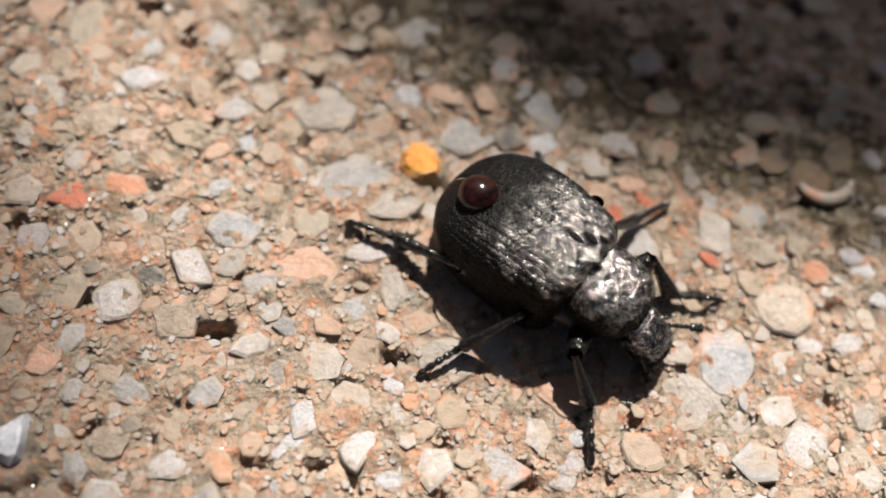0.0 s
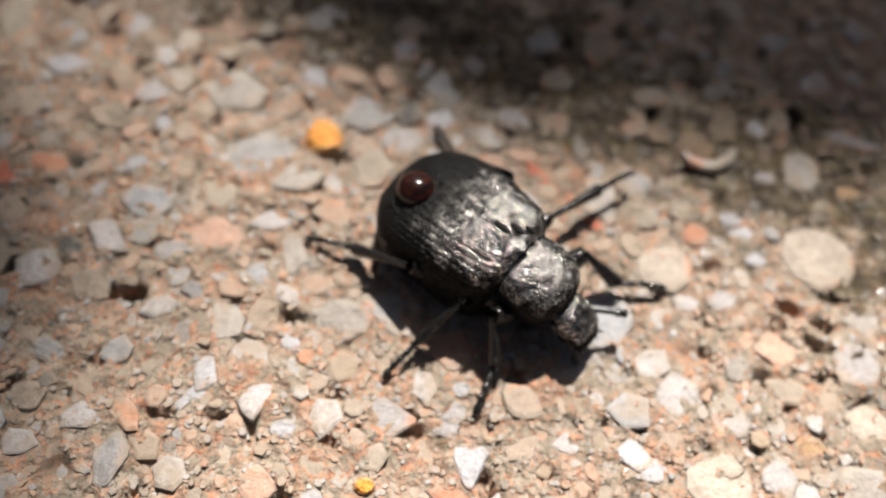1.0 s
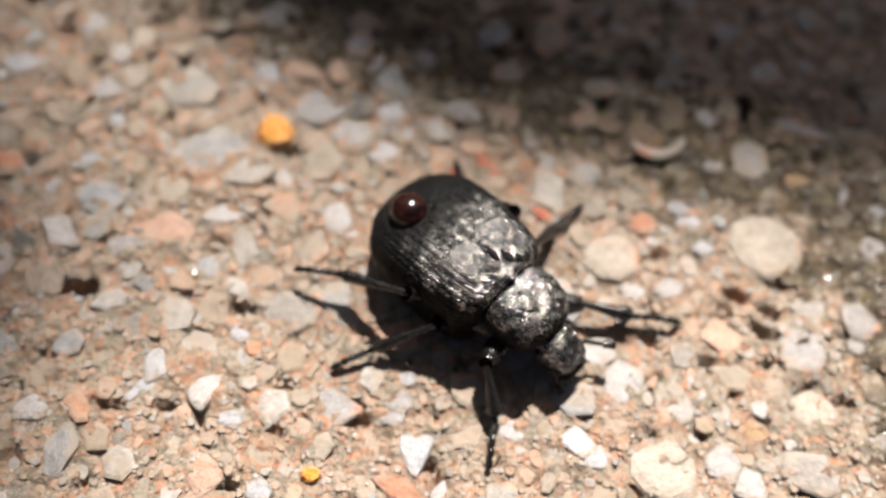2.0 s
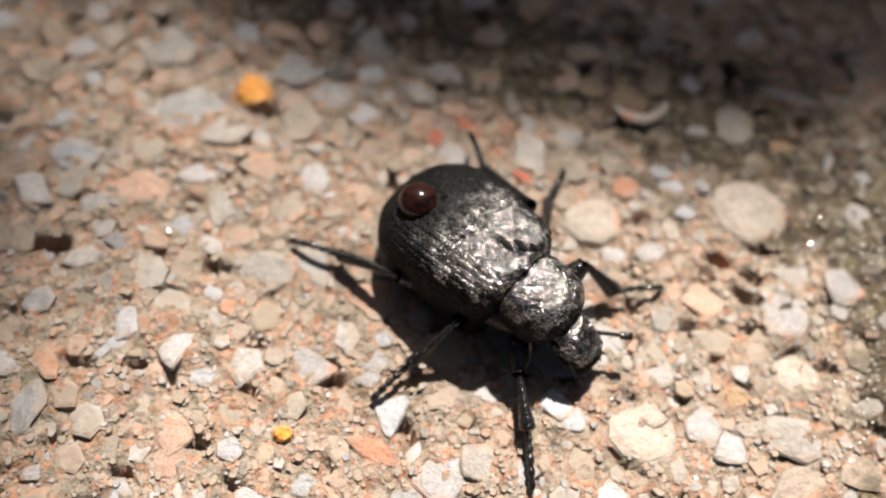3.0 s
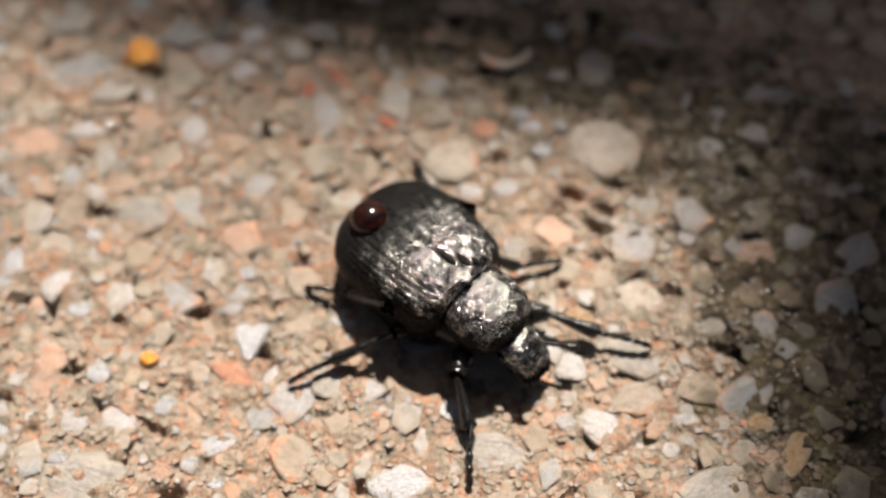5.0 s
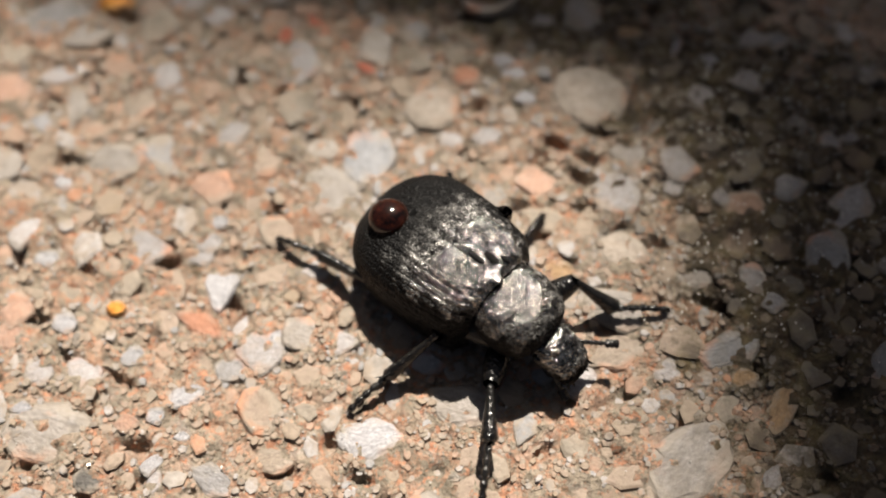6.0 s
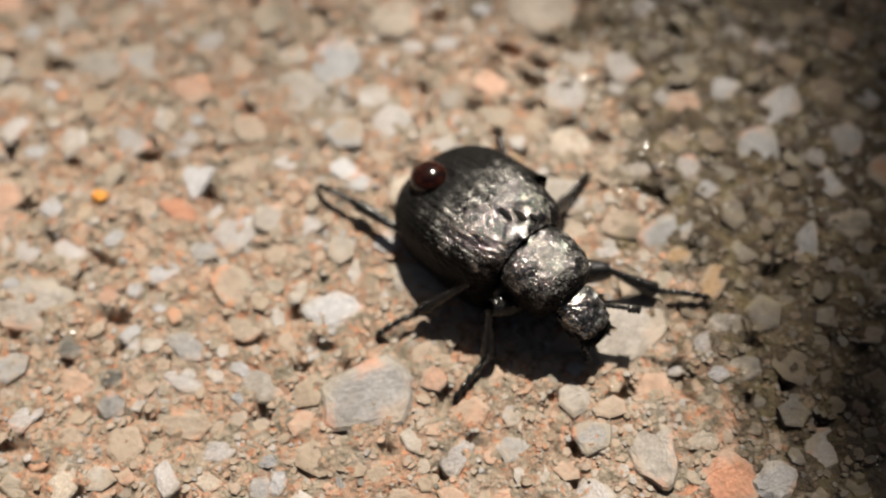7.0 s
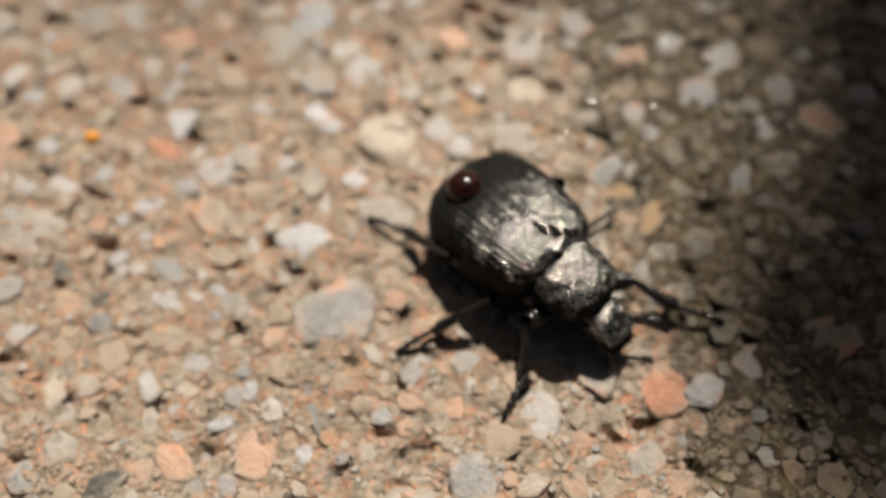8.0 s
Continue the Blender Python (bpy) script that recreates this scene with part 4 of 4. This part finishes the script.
# ---- motion ----
# seconds, place on the ground (mm), heading
BODY = [
    (0.0, 7.68, 13.62, -37.9),
    (0.5, 8.51, 12.82, -40.6),
    (1.0, 9.47, 12.61, -38.4),
    (1.5, 10.23, 12.09, -38.7),
    (2.0, 11.11, 11.19, -42.1),
    (2.2, 11.37, 10.92, -41.8),
    (3.3, 12.74, 9.53, -40.6),
    (3.5, 12.94, 9.15, -43.1),
    (4.0, 14.18, 8.23, -43.5),
    (4.2, 14.61, 7.92, -41.8),
    (5.3, 16.86, 6.13, -41.2),
    (5.5, 17.16, 5.89, -39.0),
    (6.0, 18.23, 4.65, -38.3),
    (6.5, 19.44, 2.76, -47.2),
    (7.0, 21.14, 1.28, -44.0),
    (7.5, 22.21, -0.70, -50.4),
    (8.0, 23.98, -2.00, -43.7),
]
# the body's pitch on the uneven ground: seconds, degrees nose down
PITCH = [(0.0, 0.0), (6.6, 0.0), (7.0, -6.0), (7.5, 7.0), (7.9, 0.0), (8.0, 0.0)]
# the added plants' sway, set to move their shade: seconds, drift of their leaves (mm)
LOW_SWAY = [(0.0, 10.0, -1.3), (0.5, 5.5, -1.4), (1.0, -1.0, 1.2), (1.5, -3.0, 0.3), (2.0, 4.0, -0.4), (2.2, 4.0, -0.2), (3.5, -7.0, 0.0), (4.2, -5.0, -0.3), (5.4, -2.0, -2.6), (6.0, -2.0, -3.0), (6.5, 0.4, -1.4), (7.0, 1.0, -1.4), (8.0, 0.0, -2.0)]
SIDE_SWAY = [(0.0, -5.0, 0.0), (0.5, -2.5, 0.0), (1.0, 0.5, 0.0), (2.2, 0.4, 0.0), (3.5, 1.6, 0.0), (4.2, 0.0, 0.0), (5.4, -4.0, 0.0), (8.0, -6.0, 0.0)]
MID_SWAY = [(0.0, 0.0, 0.0), (3.5, -0.5, 0.0), (4.2, -3.0, 0.0), (5.4, -9.6, 0.0), (6.0, -9.8, 0.0), (6.3, -5.0, 0.0), (6.5, -2.0, 0.0), (7.0, -2.5, 0.0), (7.5, -0.9, 0.0), (8.0, -1.8, 0.0)]
# each foot's stands: from, to, place
STANDS = {
    ("front", -1): [(0, 1.0, 8.48, 7.18), (1.35, 2.5, 11.0, 4.7), (2.8, 4.25, 13.42, 2.28), (4.6, 5.7, 16.82, -0.35), (6.15, 7.1, 18.85, -3.8), (7.4, 8.0, 22.45, -7.85)],
    ("middle", -1): [(0, 0.6, 2.37, 10.26), (0.9, 2.3, 5.08, 8.6), (2.8, 4.0, 7.58, 5.85), (4.2, 5.3, 9.9, 3.67), (5.75, 6.6, 13.38, 0.74), (6.95, 7.5, 15.9, -1.24), (7.85, 8.0, 18.23, -5.15)],
    ("hind", -1): [(0, 0.15, -0.3, 16.2), (0.45, 1.65, 1.9, 14.3), (2.15, 3.35, 4.3, 12.2), (3.8, 4.5, 7.4, 10.17), (4.9, 6.05, 10.25, 7.65), (6.4, 7.3, 12.5, 5.6), (7.75, 8.0, 16.76, 0.9)],
    ("front", 1): [(0, 0.15, 13.92, 13.55), (0.4, 1.6, 16.3, 12.5), (1.95, 3.5, 18.88, 10.6), (3.85, 4.65, 22.08, 6.8), (5.0, 6.2, 25.2, 4.75), (6.7, 7.3, 28.7, 0.4), (7.75, 8.0, 31.36, -3.66)],
    ("middle", 1): [(0, 0.65, 12.25, 17.6), (1.2, 3.0, 15.2, 15.7), (3.75, 4.5, 17.93, 12.65), (4.9, 6.05, 20.65, 8.75), (6.5, 7.15, 24.3, 5.85), (7.75, 8.0, 27.29, 1.4)],
    ("hind", 1): [(0, 1.1, 7.0, 19.6), (1.4, 2.8, 9.92, 17.66), (3.2, 4.3, 12.05, 15.4), (4.7, 5.5, 14.57, 13.5), (5.75, 6.6, 16.8, 10.6), (6.95, 7.55, 20.55, 8.0), (7.85, 8.0, 21.9, 4.34)],
}


# how far a foot swings out between its stands, in mm
SWING_OUT = {"front": 0.3, "middle": 1.5, "hind": 0.4}


def body_at(t):
    rows = BODY
    k = max(i for i in range(len(rows)) if rows[i][0] <= t + 1e-9)
    if k == len(rows) - 1:
        k -= 1
    a, b = rows[k], rows[k + 1]
    p = rows[k - 1] if k else a
    q = rows[k + 2] if k + 2 < len(rows) else b
    h = b[0] - a[0]
    s = (t - a[0]) / h
    out = []
    for i in (1, 2, 3):
        ma = (b[i] - p[i]) / max(b[0] - p[0], 1e-6) * h
        mb = (q[i] - a[i]) / max(q[0] - a[0], 1e-6) * h
        out.append((2 * s ** 3 - 3 * s ** 2 + 1) * a[i] + (s ** 3 - 2 * s ** 2 + s) * ma + (3 * s ** 2 - 2 * s ** 3) * b[i] + (s ** 3 - s ** 2) * mb)
    return out


def pitch_at(t):
    for (a, p), (b, q) in zip(PITCH, PITCH[1:]):
        if t <= b + 1e-9:
            e = (t - a) / (b - a)
            return p + (q - p) * e * e * (3 - 2 * e)


def foot_at(stands, t):
    for k, (t0, t1, x, y) in enumerate(stands):
        if t <= t1 + 1e-9 or k == len(stands) - 1:
            if t >= t0 - 1e-9:
                return x, y, 0.12, 0.0
            _, ta, xa, ya = stands[k - 1]
            s = (t - ta) / (t0 - ta)
            e = s * s * (3 - 2 * s)
            return xa + (x - xa) * e, ya + (y - ya) * e, 0.12 + 0.8 * math.sin(math.pi * s), math.sin(math.pi * s)


def aim(a, b, side):
    """The pose of a limb from a to b in the beetle's space, its upper edge up."""
    x = (b - a).normalized()
    y = Vector((0, 0, 1)).cross(x)
    y = y.normalized() if y.length > 1e-6 else Vector((0, 1, 0))
    z = x.cross(y)
    m = Matrix((x, y, z)).transposed().to_4x4()
    m.translation = a * MM
    return m


def leg_poses(which, side, foot):
    """Femur, tibia and tarsus from the hip to a foot, in the beetle's space, in mm."""
    hip, fem, tib, tar = LEG[which]
    hip = Vector((hip[0], hip[1] * side, hip[2]))
    inward = Vector((hip.x - foot.x, hip.y - foot.y, 0)).normalized()
    ankle = foot + (inward * math.cos(radians(11)) + Vector((0, 0, math.sin(radians(11))))) * tar
    d = ankle - hip
    reach = d.length
    if reach > (fem + tib) * 0.985:
        ankle = hip + d * ((fem + tib) * 0.985 / reach)
    d = ankle - hip
    reach = max(d.length, abs(fem - tib) + 0.05)
    a = (fem ** 2 - tib ** 2 + reach ** 2) / (2 * reach)
    h = math.sqrt(max(fem ** 2 - a ** 2, 0.0))
    along = d.normalized()
    up = {"front": Vector((-0.35, 0.4 * side, 0.8)), "middle": Vector((0.2, 0.4 * side, 0.9)), "hind": Vector((0.1, 0.45 * side, 0.9))}[which]
    up = (up - along * up.dot(along)).normalized()
    knee = hip + along * a + up * h
    tip = ankle + (foot - ankle).normalized() * tar
    return aim(hip, knee, side), aim(knee, ankle, side), aim(ankle, tip, side)


def motions():
    steps = [round(0.1 * k, 1) for k in range(81)]
    place = {}
    for t in steps:
        x, y, yaw = body_at(t)
        bob = 0.06 * math.sin(t * 11.0)
        place[t] = pose(x * MM, y * MM, bob * MM, 0.8 * math.sin(t * 5.5), 0, yaw) @ pose(3.4 * MM, 0.12 * MM, 0, 0, 0, -2.5) @ pose(-3.3 * MM, 0, 0) @ pose(0, 0, 0.9 * MM, 0, pitch_at(t), 0) @ pose(0, 0, -0.9 * MM)
    walk(beetle, [(t, place[t]) for t in steps])
    walk(mite, [(t, place[t] @ MITE_SEAT) for t in steps])
    for plant, root, reach, sway in ((low_shade, LOW_SHADE_ROOT, LOW_REACH, LOW_SWAY), (mid_shade, MID_SHADE_ROOT, MID_REACH, MID_SWAY), (side_shade, SIDE_SHADE_ROOT, SIDE_REACH, SIDE_SWAY)):
        high = TO_SUN.z * reach
        walk(plant, [(t, pose(root[0] * MM, root[1] * MM, root[2] * MM, -math.degrees(math.atan(dy / high)), math.degrees(math.atan(dx / high)), 0)) for t, dx, dy in sway])
    for (which, side), limbs in LEG_PARTS.items():
        rows = ([], [], [])
        for t in steps:
            *at, lift = foot_at(STANDS[which, side], t)
            foot = place[t].inverted() @ (Vector(at) * MM) / MM
            foot.y += side * SWING_OUT[which] * lift
            for row, m in zip(rows, leg_poses(which, side, foot)):
                row.append((t, m))
        for limb_ob, row in zip(limbs, rows):
            walk(limb_ob, row)


motions()
